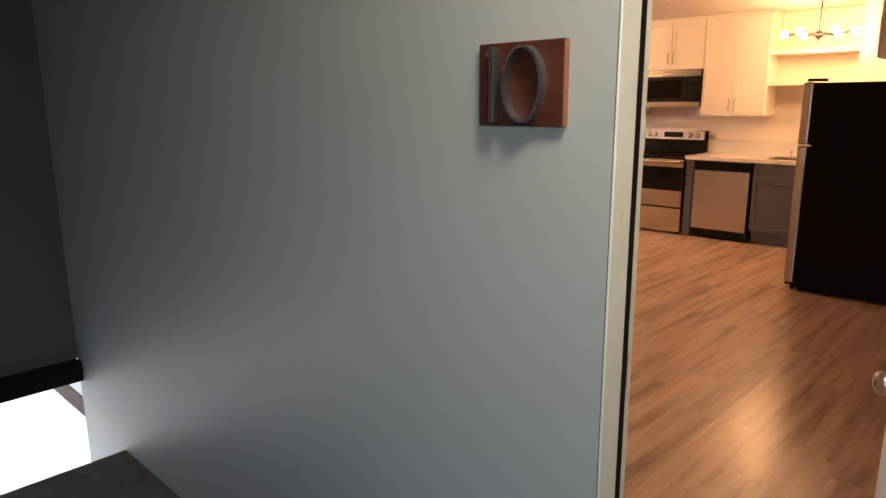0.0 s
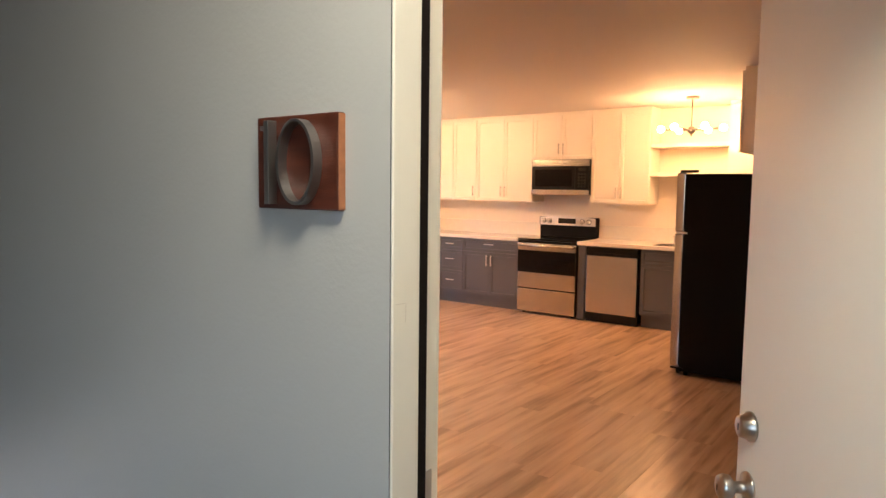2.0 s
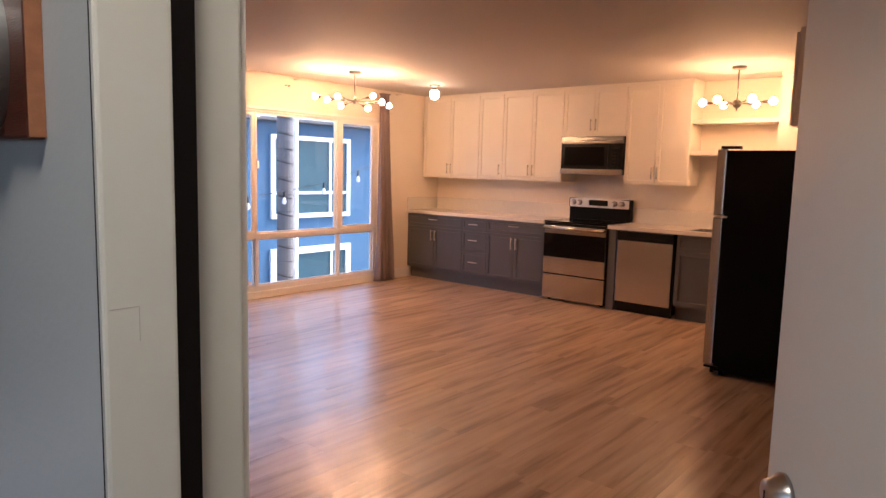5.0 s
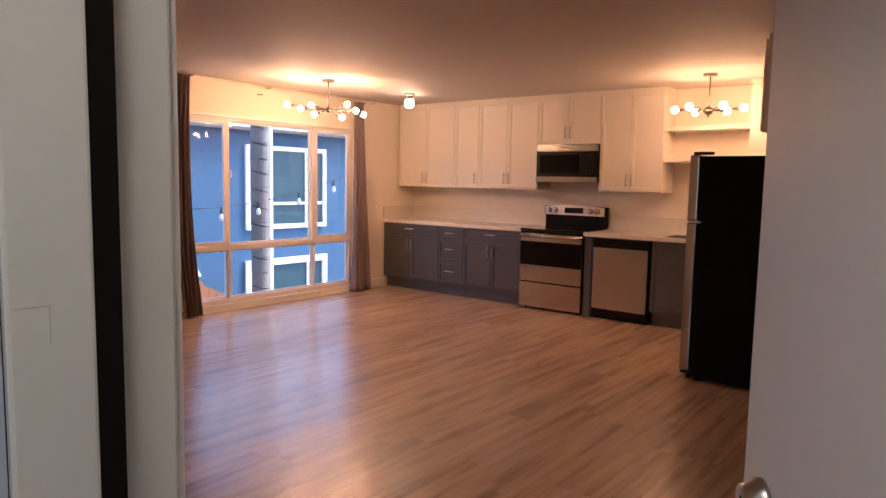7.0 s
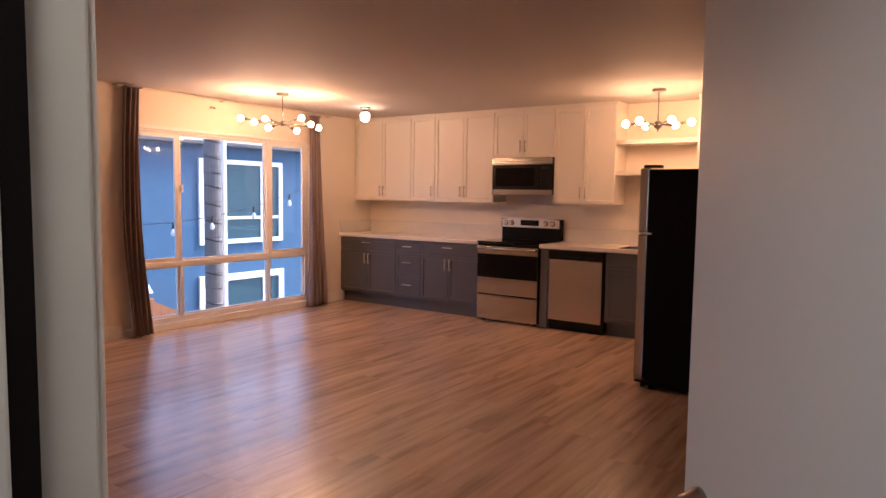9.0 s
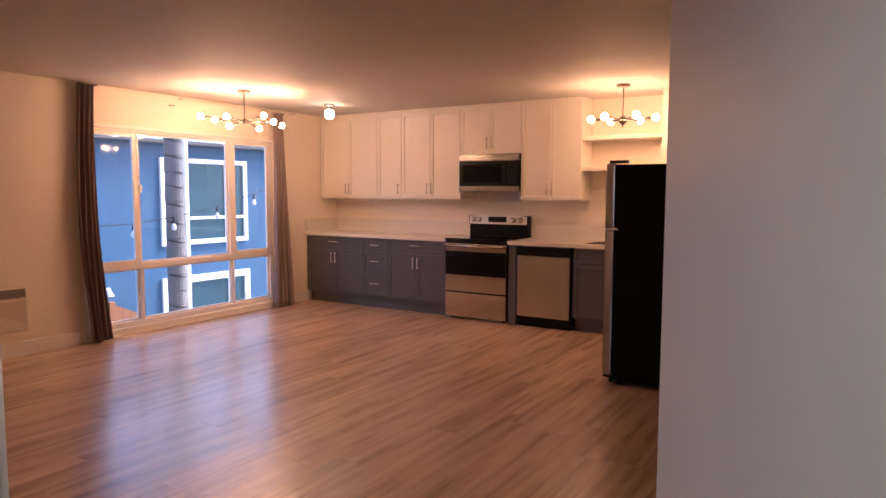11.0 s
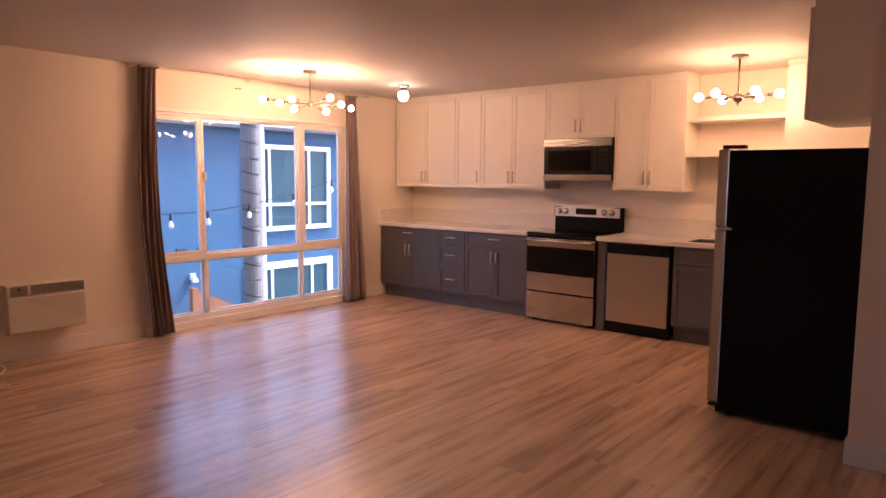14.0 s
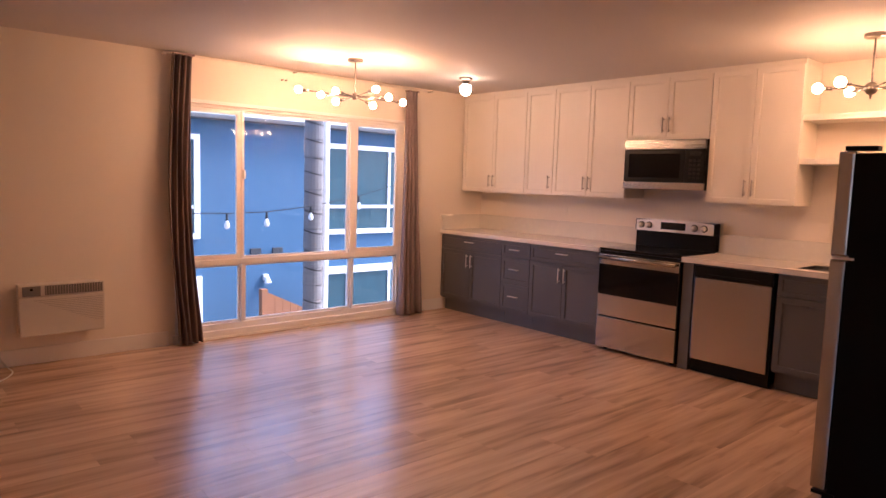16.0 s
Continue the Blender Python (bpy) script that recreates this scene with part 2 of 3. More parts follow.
def thing(name, label, category, m, group="", kind=""):
    ob = new(name)
    ob.empty_display_size = 0.1
    ob.matrix_world = m
    return tagged(ob, label, category, group, kind)


def slab(name, material, x0, x1, y0, y1, z0, z1, label, category, bevel=0.0):
    return tagged(part(name, box(N(), x0, x1, y0, y1, z0, z1, bevel), material), label, category, "", "structure")


def join(name, boxes, material, label, category):
    bm = N()
    for b in boxes:
        box(bm, *b)
    return tagged(part(name, bm, material), label, category, "", "structure")

# ---- large structure ----
CH = 2.44           # ceiling height
KY = 7.0            # kitchen wall
RX = 6.75           # wall beside the entry
# window opening in the wall at x = 0
WY0, WY1, WZ0, WZ1 = 3.40, 5.83, 0.070, 2.045
join("wall_window", [(-0.16, 0, -2.3, WY0, -0.3, CH), (-0.16, 0, WY1, KY + 0.16, -0.3, CH), (-0.16, 0, WY0, WY1, WZ1, CH), (-0.16, 0, WY0, WY1, -0.3, WZ0)], WALL, "warm white painted wall with a wide window opening", "wall")
slab("wall_kitchen", WALL, 0, RX + 0.16, KY, KY + 0.16, -0.3, CH, "warm white painted wall behind the kitchen units", "wall")
slab("wall_east", WALL, RX, RX + 0.16, 0.15, KY, -0.3, CH, "warm white painted wall beside the entry door", "wall")
slab("wall_alcove", WALL, 5.39, 5.53, 4.43, KY, 0, CH, "warm white wall behind the refrigerator alcove", "wall")
join("wall_closet", [(5.53, 6.13, 4.43, 4.55, 0, CH), (6.13, RX, 4.43, 4.55, 2.06, CH)], WALL, "warm white wall facing the entry with a doorway at its end", "wall")
# entry wall: hall side grey, room side warm white
join("wall_entry_hall_face", [(2.8, 5.650, 0.0, 0.07, -1.5, CH), (6.503, 8.5, 0.0, 0.07, 0, CH), (5.650, 6.503, 0.0, 0.07, 2.055, CH)], HALL, "grey painted hall wall beside the entry door", "wall")
join("wall_entry_room_face", [(-0.0, 5.625, 0.07, 0.15, 0, CH), (6.52, RX, 0.07, 0.15, 0, CH), (5.625, 6.52, 0.07, 0.15, 2.07, CH)], WALL, "warm white inner face of the entry wall", "wall")
slab("ceiling", CEIL, -0.16, RX + 0.16, 0.07, KY + 0.16, CH, CH + 0.15, "warm white painted plaster ceiling", "ceiling")
floor = slab("floor", UNDER, 0, RX, 0.07, KY, -0.12, -0.012, "brown wood-look vinyl plank floor", "floor")
slab("hall_floor", CEMENT, 3.3, 8.5, -2.2, 0.066, -0.14, 0.0, "grey-brown shaggy hall carpet outside the entry", "floor")
# hall ceiling, far and back walls are unseen, added dark to dim the hall
slab("hall_ceiling", SHADEH, 2.66, 8.66, -2.36, 0.07, CH, CH + 0.15, "unseen hall ceiling, darkened to cut bounced light", "ceiling")
slab("wall_hall_far", SHADEH, 8.5, 8.66, -2.2, 0.07, 0, CH, "added unseen wall closing the hall, darkened to cut bounced light", "wall")
join("wall_hall_back", [(2.8, 5.7, -2.36, -2.2, -1.5, CH), (6.9, 8.5, -2.36, -2.2, -1.5, CH), (5.7, 6.9, -2.36, -2.2, -1.5, 0.8), (5.7, 6.9, -2.36, -2.2, 2.1, CH)], SHADEH, "unseen hall wall darkened to cut bounced light, with an added opening", "wall")
slab("wall_hall_end", SHADEH, 2.66, 2.8, -2.2, 0.07, 0.30, CH, "wall over the open stair at the hall's end, shade put in its colour", "wall")
tagged(part("trim_stair_beam", box(N(), 2.60, 2.86, -2.2, -0.002, 0.20, 0.30, 0.006), BLACK), "black painted beam over the open stair", "trim", "", "structure")
slab("threshold", NICKELD, 5.645, 6.50, 0.0, 0.15, -0.012, 0.012, "worn metal door threshold", "trim", 0.004)

# entry frame: jamb, rabbet and weatherstrip on both sides and the head
frame_ob = thing("door_frame", "scuffed cream painted door frame with black weatherstrip", "door frame", pose(0, 0, 0), kind="structure")
for s, x in ((1, 5.653), (-1, 6.50)):
    a, b = sorted((x, x - s * 0.033))
    part("jamb", box(N(), a, b, 0.0015, 0.063, 0.0, 2.05, 0.003), JAMB, frame_ob)
    a, b = sorted((x - s * 0.002, x - s * 0.020))
    part("weatherstrip", box(N(), a, b, 0.063, 0.084, 0.0, 2.05), RUBBER, frame_ob, "black rubber weatherstrip")
    a, b = sorted((x - s * 0.022, x - s * 0.040))
    part("rabbet", box(N(), a, b, 0.084, 0.142, 0.0, 2.05, 0.004), JAMB, frame_ob)
    a, b = sorted((x - s * 0.066, x - s * 0.135))
    part("casing", box(N(), a, b, 0.150, 0.164, 0.0, 2.13, 0.004), TRIM, frame_ob)
part("head_jamb", box(N(), 5.62, 6.52, 0.0015, 0.150, 2.05, 2.072, 0.003), JAMB, frame_ob)
part("head_casing", box(N(), 5.56, 6.585, 0.150, 0.166, 2.13, 2.20, 0.004), TRIM, frame_ob)
part("caulk_gap", box(N(), 5.6485, 5.6496, -0.0006, 0.0010, 0.0, 2.05), RUBBER, frame_ob, "dark crack where the jamb meets the wall")
for b_ in ((0.006, 0.030, 1.3285, 1.3291), (0.0295, 0.0300, 1.300, 1.328)):
    part("scratch", box(N(), 5.6531, 5.6534, *b_), ACG, frame_ob, "thin grey scratch in the paint")
part("strike_plate", box(N(), 5.630, 5.633, 0.094, 0.124, 0.97, 1.04, 0.001), NICKELD, frame_ob, "dull metal strike plate")

# baseboards
def baseboard(x0, x1, y0, y1):
    return tagged(part("baseboard", box(N(), x0, x1, y0, y1, 0, 0.125, 0.004), TRIM), "white painted baseboard along the wall", "baseboard", "baseboards", "structure")

baseboard(0.001, 0.015, 0.166, WY0 - 0.06)
baseboard(0.001, 0.015, WY1 + 0.05, 6.42)
baseboard(5.378, 6.10, 4.416, 4.429)
baseboard(5.376, 5.389, 4.43, 4.70)
baseboard(0.016, 5.555, 0.151, 0.165)
baseboard(6.59, RX - 0.016, 0.151, 0.165)
baseboard(RX - 0.015, RX - 0.001, 0.166, 4.41)

# closet doorway at the end of the wall facing the entry
closet = thing("door_closet", "white painted closet door with flat casing, closed", "door", pose(0, 0, 0), kind="structure")
part("casing", box(N(), 6.10, 6.165, 4.405, 4.43, 0, 2.12, 0.004), TRIM, closet)
part("head_casing", box(N(), 6.165, RX - 0.02, 4.405, 4.43, 2.05, 2.12, 0.004), TRIM, closet)
part("leaf", box(N(), 6.168, RX - 0.004, 4.46, 4.50, 0.008, 2.045, 0.003), DOORP, closet)

# entry door, standing open
door = thing("door_entry", "plain white painted entry door standing open into the room", "door", pose(6.492, 0.150, 0.0, 0, 0, -54), kind="structure")
part("leaf", box(N(), -0.862, 0, -0.044, 0, 0.014, 2.04, 0.002), DOORP, door)
for sgn, y in ((-1, -0.044), (1, 0.0)):
    bm = N()
    lathe(bm, [(0.032, 0), (0.032, 0.006), (0.026, 0.012), (0.022, 0.026), (0.012, 0.028)], 28)
    bmesh.ops.transform(bm, matrix=pose(-0.802, y, 1.005, 90 if sgn < 0 else -90), verts=bm.verts)
    bolt = part("deadbolt", bm, NICKELD, door, "brushed nickel deadbolt", True)
    bm = N()
    lathe(bm, [(0.033, 0), (0.033, 0.005), (0.014, 0.010), (0.012, 0.030), (0.026, 0.040), (0.0285, 0.052), (0.024, 0.062), (0.010, 0.066)], 28)
    bmesh.ops.transform(bm, matrix=pose(-0.802, y, 0.872, 90 if sgn < 0 else -90), verts=bm.verts)
    knob = part("door_knob", bm, NICKELD, door, "round brushed nickel door knob", True)
    if sgn < 0:
        part("keyway", box(N(), -0.8035, -0.8005, y - 0.0292, y - 0.0275, 0.998, 1.012), BLACK, bolt)
        part("keyway", box(N(), -0.8035, -0.8005, y - 0.0672, y - 0.0655, 0.865, 0.879), BLACK, knob)
for z in (0.25, 1.05, 1.85):
    part("hinge", rod(N(), (0.006, 0.006, z - 0.045), (0.006, 0.006, z + 0.045), 0.007), NICKELD, door)

# ---- window ----
win = thing("window_1", "wide white framed window with sliding sashes over fixed lower panes", "window", pose(0, 0, 0), kind="structure")
# clear widths of the three lights, upper row and lower row: (y0, y1) of each mullion
M_UP = ((4.000, 4.022), (5.160, 5.205))
M_LO = ((4.004, 4.038), (5.188, 5.212))
TZ = (0.655, 0.705)
X0, X1 = -0.085, -0.02
HEAD, RAIL, SIDE = WZ1 - 0.025, WZ0 + 0.055, 0.06
for n_, b_ in (("head", (X0, X1, WY0, WY1, HEAD, WZ1)), ("bottom_rail", (X0, X1, WY0, WY1, WZ0, RAIL)), ("side_frame", (X0, X1, WY0, WY0 + SIDE, RAIL, HEAD)), ("side_frame", (X0, X1, WY1 - SIDE, WY1, RAIL, HEAD)),
               ("transom", (X0, X1 + 0.004, WY0 + SIDE, WY1 - SIDE, TZ[0], TZ[1]))):
    part(n_, box(N(), *b_, 0.004), FRAMEW, win)
for mull, z0, z1 in ((M_LO, RAIL, TZ[0]), (M_UP, TZ[1], HEAD)):
    for y0, y1 in mull:
        part("mullion", box(N(), X0, X1, y0, y1, z0, z1, 0.004), FRAMEW, win)

def sash(y0, y1, z0, z1, w, x0, x1):
    """A framed light w wide in its frame, with its pane as a sub-part."""
    bm = N()
    for q in ((y0, y0 + w, z0, z1), (y1 - w, y1, z0, z1), (y0 + w, y1 - w, z0, z0 + w), (y0 + w, y1 - w, z1 - w, z1)):
        box(bm, x0, x1, *q)
    s_ = part("sash", bm, FRAMEW, win)
    xm = (x0 + x1) / 2
    p = part("pane", box(N(), xm - 0.002, xm + 0.002, y0 + w - 0.001, y1 - w + 0.001, z0 + w - 0.001, z1 - w + 0.001), GLASS, s_, "clear window pane")
    p.visible_shadow = False
    return s_

for mull, z0, z1, low in ((M_LO, RAIL, TZ[0], True), (M_UP, TZ[1], HEAD, False)):
    ys = (WY0 + SIDE, *mull[0], *mull[1], WY1 - SIDE)
    for k in range(3):
        slide = not low and k != 1
        sash(ys[2 * k] + 0.001, ys[2 * k + 1] - 0.001, z0 + 0.001, z1 - 0.001, 0.040 if slide else 0.019, -0.050 if slide else -0.075, -0.022 if slide else -0.047)
for y, z in ((4.026, 1.46), (5.158, 1.36)):
    part("latch", box(N(), -0.02, 0.0, y - 0.012, y + 0.012, z - 0.04, z + 0.04, 0.004), FRAMEW, win)
part("casing", box(N(), 0.0, 0.014, WY0 - 0.02, WY1 + 0.02, WZ1, WZ1 + 0.032, 0.003), TRIM, win)
part("casing", box(N(), 0.0, 0.012, WY1, WY1 + 0.025, WZ0 + 0.006, WZ1 - 0.001, 0.003), TRIM, win)
part("sill", box(N(), -0.02, 0.02, WY0 - 0.02, WY1 + 0.02, 0.0, WZ0 + 0.004, 0.004), TRIM, win)
part("sill_shoe", box(N(), 0.0205, 0.030, WY0 - 0.02, WY1 + 0.02, 0.0, 0.022, 0.003), TRIM, win)

# ---- outside ----
tagged(part("ground", box(N(), -900, 900, -900, 900, -3.2, -3.0), EARTH), "grey paved courtyard ground below the windows", "ground", "", "structure")
FX = -5.8
house = thing("apartment_building", "blue-grey stucco apartment building with white trimmed windows", "building", pose(FX, 0, -3.0))
part("wall", box(N(), -6, 0, -8, 24, 0, 5.39), BLUE, house)
part("roof", box(N(), -6.3, 0.25, -8.3, 24.3, 5.392, 5.47, 0.02), ROOFG, house)
def far_window(y0, y1, z0, z1, bar, mulls, rim):
    """A trimmed window: curtained glazing, wide white trim, glazing bars and a sill."""
    w = part("window", box(N(), -0.06, 0.012, y0 + 0.05, y1 - 0.05, z0 + 0.05, z1 - 0.05), TEAL, house)
    bm = N()
    for a in ((y0, y1, z1 - rim, z1), (y0, y1, z0, z0 + rim), (y0, y0 + rim, z0 + rim, z1 - rim), (y1 - rim, y1, z0 + rim, z1 - rim)):
        box(bm, 0.0, 0.06, *a)
    part("frame", bm, EXTW, w)
    if bar:
        part("glazing_bar", box(N(), 0.012, 0.045, y0 + rim, y1 - rim, bar - 0.03, bar + 0.03), EXTW, w)
    for m_ in mulls:
        part("glazing_bar", box(N(), 0.012, 0.040, m_ - 0.03, m_ + 0.03, z0 + rim, z1 - rim), EXTW, w)
for y0, y1 in ((3.65, 5.87), (8.30, 10.52)):
    far_window(y0, y1, 3.325, 5.12, 3.877, (y0 + 0.60, y0 + 1.63), 0.095)
    far_window(y0 - 0.02, y1 + 0.03, 0.95, 2.665, 0, (y0 + 0.62, y0 + 1.68), 0.14)
part("vent", box(N(), 0.0, 0.035, 7.25, 7.46, 3.00, 3.11, 0.01), VENT, house)
part("vent", box(N(), 0.0, 0.035, 6.81, 7.02, 3.00, 3.11, 0.01), VENT, house)
lamp = part("wall_lamp", box(N(), 0.0, 0.06, 7.06, 7.16, 2.50, 2.62, 0.012), EXTW, house)
part("shade", rod(N(), (0.10, 7.12, 2.46), (0.08, 7.11, 2.58), 0.07, 0.03), EXTW, lamp)

fence = thing("fence", "orange cedar board fence in the courtyard", "fence", pose(-4.9, 0, -3.0))
for k in range(12):
    bm = box(N(), -0.015, 0.015, 6.70 + k * 0.15, 6.845 + k * 0.15, 0, 2.44)
    for v in bm.verts:
        if v.co.z > 1:
            v.co.z -= 0.48 * (v.co.y - 6.70)
    part("board", bm, CEDAR, fence)
part("post", box(N(), -0.06, 0.06, 6.58, 6.69, 0, 2.50, 0.006), CEDAR, fence)
part("rail", box(N(), 0.016, 0.055, 6.70, 8.5, 0.4, 0.49), CEDAR, fence)

palm = thing("palm_tree", "grey ringed palm trunk standing in the courtyard", "tree", pose(-2.2, 6.015, -3.0))
bm = N()
prof = []
rng = random.Random(3)
z = 0.0
while z < 9.0:
    r = 0.132 - 0.0015 * z + rng.uniform(-0.004, 0.004)
    prof += [(r * 0.94, z), (r, z + 0.02), (r * 0.985, z + 0.2), (r * 0.95, z + 0.225)]
    z += 0.23 + rng.uniform(-0.03, 0.04)
lathe(bm, prof, 18)
part("trunk", bm, BARK, palm, smooth=False)
for r, zz in prof[3::4]:
    part("ring_scar", rod(N(), (0, 0, zz), (0.004, 0.003, zz + 0.020), r * 1.066, seg=18), BARKD, palm)
bm = N()
rng = random.Random(8)
for k in range(18):
    az, up = k * 2.4, rng.uniform(0.3, 0.9)
    d = Vector((math.cos(az), math.sin(az), 0))
    prev = Vector((0, 0, 9.0))
    for s in range(1, 9):
        q = Vector((0, 0, 9.0)) + d * (0.2 * s) + Vector((0, 0, up * 0.3 * s - 0.045 * s * s))
        side = d.cross(Vector((0, 0, 1)))
        for sg in (-1, 1):
            tip = q + side * sg * (0.45 - 0.03 * s) - Vector((0, 0, 0.18))
            a, b_, c = bm.verts.new(prev), bm.verts.new(q), bm.verts.new(tip)
            bm.faces.new((a, b_, c))
        prev = q
part("crown", bm, mat("palm_leaf", (0.05, 0.09, 0.03), 0.5), palm)

tagged(part("white_post", box(rod(N(), (-2.24, 6.215, -3.0), (-2.24, 6.215, 5.2), 0.060, seg=20), -2.34, -2.14, 6.115, 6.315, -3.0, -2.97), EXTW), "white painted steel post beside the palm trunk", "post")

lights = thing("string_lights", "string of clear bulbs hanging on a black cord outside", "string lights", pose(-2.1, 0, 0))
pts = [(0, 1.2, 1.30), (0, 2.8, 1.06), (0, 3.5, 1.01), (0, 4.13, 0.99), (0, 4.77, 0.985), (0, 5.29, 1.0), (0, 5.92, 1.07), (0, 6.68, 1.21), (0, 7.41, 1.405), (0, 8.2, 1.63), (0, 9.6, 1.98)]
part("cord", tube(N(), pts, 0.006, 6), CORD, lights)
for p in pts[1:-1]:
    s = part("socket", rod(N(), (0, p[1], p[2] - 0.085), (0, p[1], p[2]), 0.018, 0.012, 10), CORD, lights)
    bm = N()
    lathe(bm, [(0.012, p[2] - 0.085), (0.022, p[2] - 0.105), (0.036, p[2] - 0.145), (0.030, p[2] - 0.175), (0.010, p[2] - 0.190)], 12)
    bmesh.ops.translate(bm, vec=(0, p[1], 0), verts=bm.verts)
    part("bulb", bm, CLEARB, s, "clear unlit glass bulb", True)
tagged(part("gallery_post", box(N(), 2.30, 2.40, -0.62, -0.52, -3.0, 3.2, 0.01), mat("blue_painted_steel", (0.16, 0.26, 0.55), 0.4)), "blue painted post outside the open stair", "post", "", "structure")

# ---- curtains ----
def curtain(name, y0, y1, ys0, ys1, x, top, waves, seed, bow=0.0, group="window curtains"):
    rng = random.Random(seed)
    c = thing(name, "dark taupe cloth curtain gathered beside the window", "curtain", pose(x, (y0 + y1) / 2, 0), group)
    cy = (y0 + y1) / 2
    bm = N()
    cols, rows = waves * 8, 30
    phase = [rng.uniform(0.75, 1.3) for _ in range(waves + 2)]
    grid = []
    for j in range(rows + 1):
        f = j / rows
        z = 0.012 + (top - 0.012) * f
        a, b = (p_ + (q_ - p_) * (1 - f) ** 1.5 - bow * math.sin(math.pi * f) for p_, q_ in ((y0, ys0), (y1, ys1)))
        row = []
        for i in range(cols + 1):
            u = i / cols
            w = u * waves
            amp = (0.030 + 0.022 * (1 - f)) * phase[int(w)]
            dx = amp * math.sin(2 * math.pi * w + 0.6 * math.sin(3.1 * f + seed)) + 0.012 * math.sin(5 * f + 7 * u) + 0.03 * max(0, 0.12 - f)
            row.append(bm.verts.new((dx, a + (b - a) * u - cy + 0.006 * math.sin(9 * f + w * 2), z)))
        grid.append(row)
    for j in range(rows):
        for i in range(cols):
            bm.faces.new((grid[j][i], grid[j][i + 1], grid[j + 1][i + 1], grid[j + 1][i]))
    ob = part("cloth", bm, CLOTH, c, smooth=True)
    ob.modifiers.new("thickness", "SOLIDIFY").thickness = 0.003
    part("header_tape", box(N(), -0.035, 0.035, y0 - cy, y1 - cy, top - 0.003, top + 0.012, 0.003), CLOTH, c)
    return c

curtain("curtain", 3.37, 3.54, 3.395, 3.59, 0.085, 2.41, 4, 1, 0.05)
curtain("curtain", 5.775, 5.91, 5.715, 6.05, 0.085, 2.375, 4, 5)
rodt = thing("curtain_wire", "thin curtain wire stretched under the ceiling", "curtain rod", pose(0.085, 0, 2.412))
part("wire", rod(N(), (0, 3.30, 0.0), (0, 6.15, -0.01), 0.004, seg=8), NICKEL, rodt)
for y in (3.32, 4.5, 6.13):
    part("bracket", box(N(), -0.085, 0.006, y - 0.008, y + 0.008, -0.012, 0.006, 0.002), NICKEL, rodt)

# ---- wall air conditioner ----
ac = thing("air_conditioner", "beige through-wall air conditioner with louvred grille", "air conditioner", pose(0, 2.53, 0.24))
part("body", box(N(), 0, 0.14, -0.275, 0.275, 0.005, 0.37, 0.008), ACP, ac)
part("front_panel", box(N(), 0.14, 0.168, -0.285, 0.285, 0.0, 0.285, 0.012), ACP, ac)
part("top_frame", box(N(), 0.14, 0.160, -0.285, 0.285, 0.288, 0.378, 0.008), ACP, ac)
part("control_panel", box(N(), 0.160, 0.165, -0.262, -0.145, 0.296, 0.368, 0.002), ACD, ac, "grey control panel")
part("outlet_grille", box(N(), 0.156, 0.1625, -0.118, 0.272, 0.298, 0.368, 0.002), ACD, ac, "dark air outlet grille")
for k in range(22):
    y = -0.112 + k * 0.018
    part("vane", box(N(), 0.1625, 0.166, y, y + 0.0035, 0.300, 0.366), ACG, ac)
# louvre grooves drawn as thin strips, the groove shade put in their darker colour
for k in range(14):
    z = 0.085 + k * 0.0135
    part("louvre", box(N(), 0.1675, 0.1690, 0.20 - 0.030 * k, 0.265, z, z + 0.004), ACG, ac)
part("dial", rod(N(), (0.165, -0.205, 0.345), (0.170, -0.205, 0.345), 0.010), BLACK, ac)

cab = bpy.data.curves.new("cable", "CURVE")
cab.dimensions, cab.bevel_depth, cab.bevel_resolution = "3D", 0.005, 3
sp = cab.splines.new("NURBS")
pp = [(0.020, 2.13, 0.10), (0.05, 2.16, 0.02), (0.12, 2.20, 0.006), (0.24, 2.19, 0.006), (0.42, 2.08, 0.006), (0.50, 1.90, 0.006), (0.60, 1.70, 0.006)]
sp.points.add(len(pp) - 1)
for q, c in zip(sp.points, pp):
    q.co = (*c, 1)
sp.use_endpoint_u = True
cab.materials.append(CABLEM)
tagged(new("cable", cab), "white power cable curling on the floor by the baseboard", "cable")

# ---- kitchen units ----
def bar_handle(parent, c, length, vertical, y, metal=NICKEL):
    """A slim bar pull standing off the face at y."""
    bm = N()
    h = length / 2
    if vertical:
        rod(bm, (c[0], y - 0.028, c[1] - h), (c[0], y - 0.028, c[1] + h), 0.0055, seg=10)
        for s in (-0.75, 0.75):
            rod(bm, (c[0], y, c[1] + s * h), (c[0], y - 0.028, c[1] + s * h), 0.0045, seg=8)
    else:
        rod(bm, (c[0] - h, y - 0.028, c[1]), (c[0] + h, y - 0.028, c[1]), 0.0055, seg=10)
        for s in (-0.75, 0.75):
            rod(bm, (c[0] + s * h, y, c[1]), (c[0] + s * h, y - 0.028, c[1]), 0.0045, seg=8)
    return part("handle", bm, metal, parent, "brushed nickel bar handle", True)

def shaker(name, x0, x1, z0, z1, y, material, parent, rail=0.058):
    """A framed door or drawer front whose face stands at y and looks to -y."""
    r = min(rail, (z1 - z0) * 0.3)
    bm = box(N(), x0, x1, y, y + 0.020, z0, z1)
    front = min(bm.faces, key=lambda q: q.calc_center_median().y)
    bmesh.ops.inset_region(bm, faces=[front], thickness=r, depth=0.0)
    bmesh.ops.inset_region(bm, faces=[front], thickness=0.004, depth=-0.010)
    return part(name, bm, material, parent)

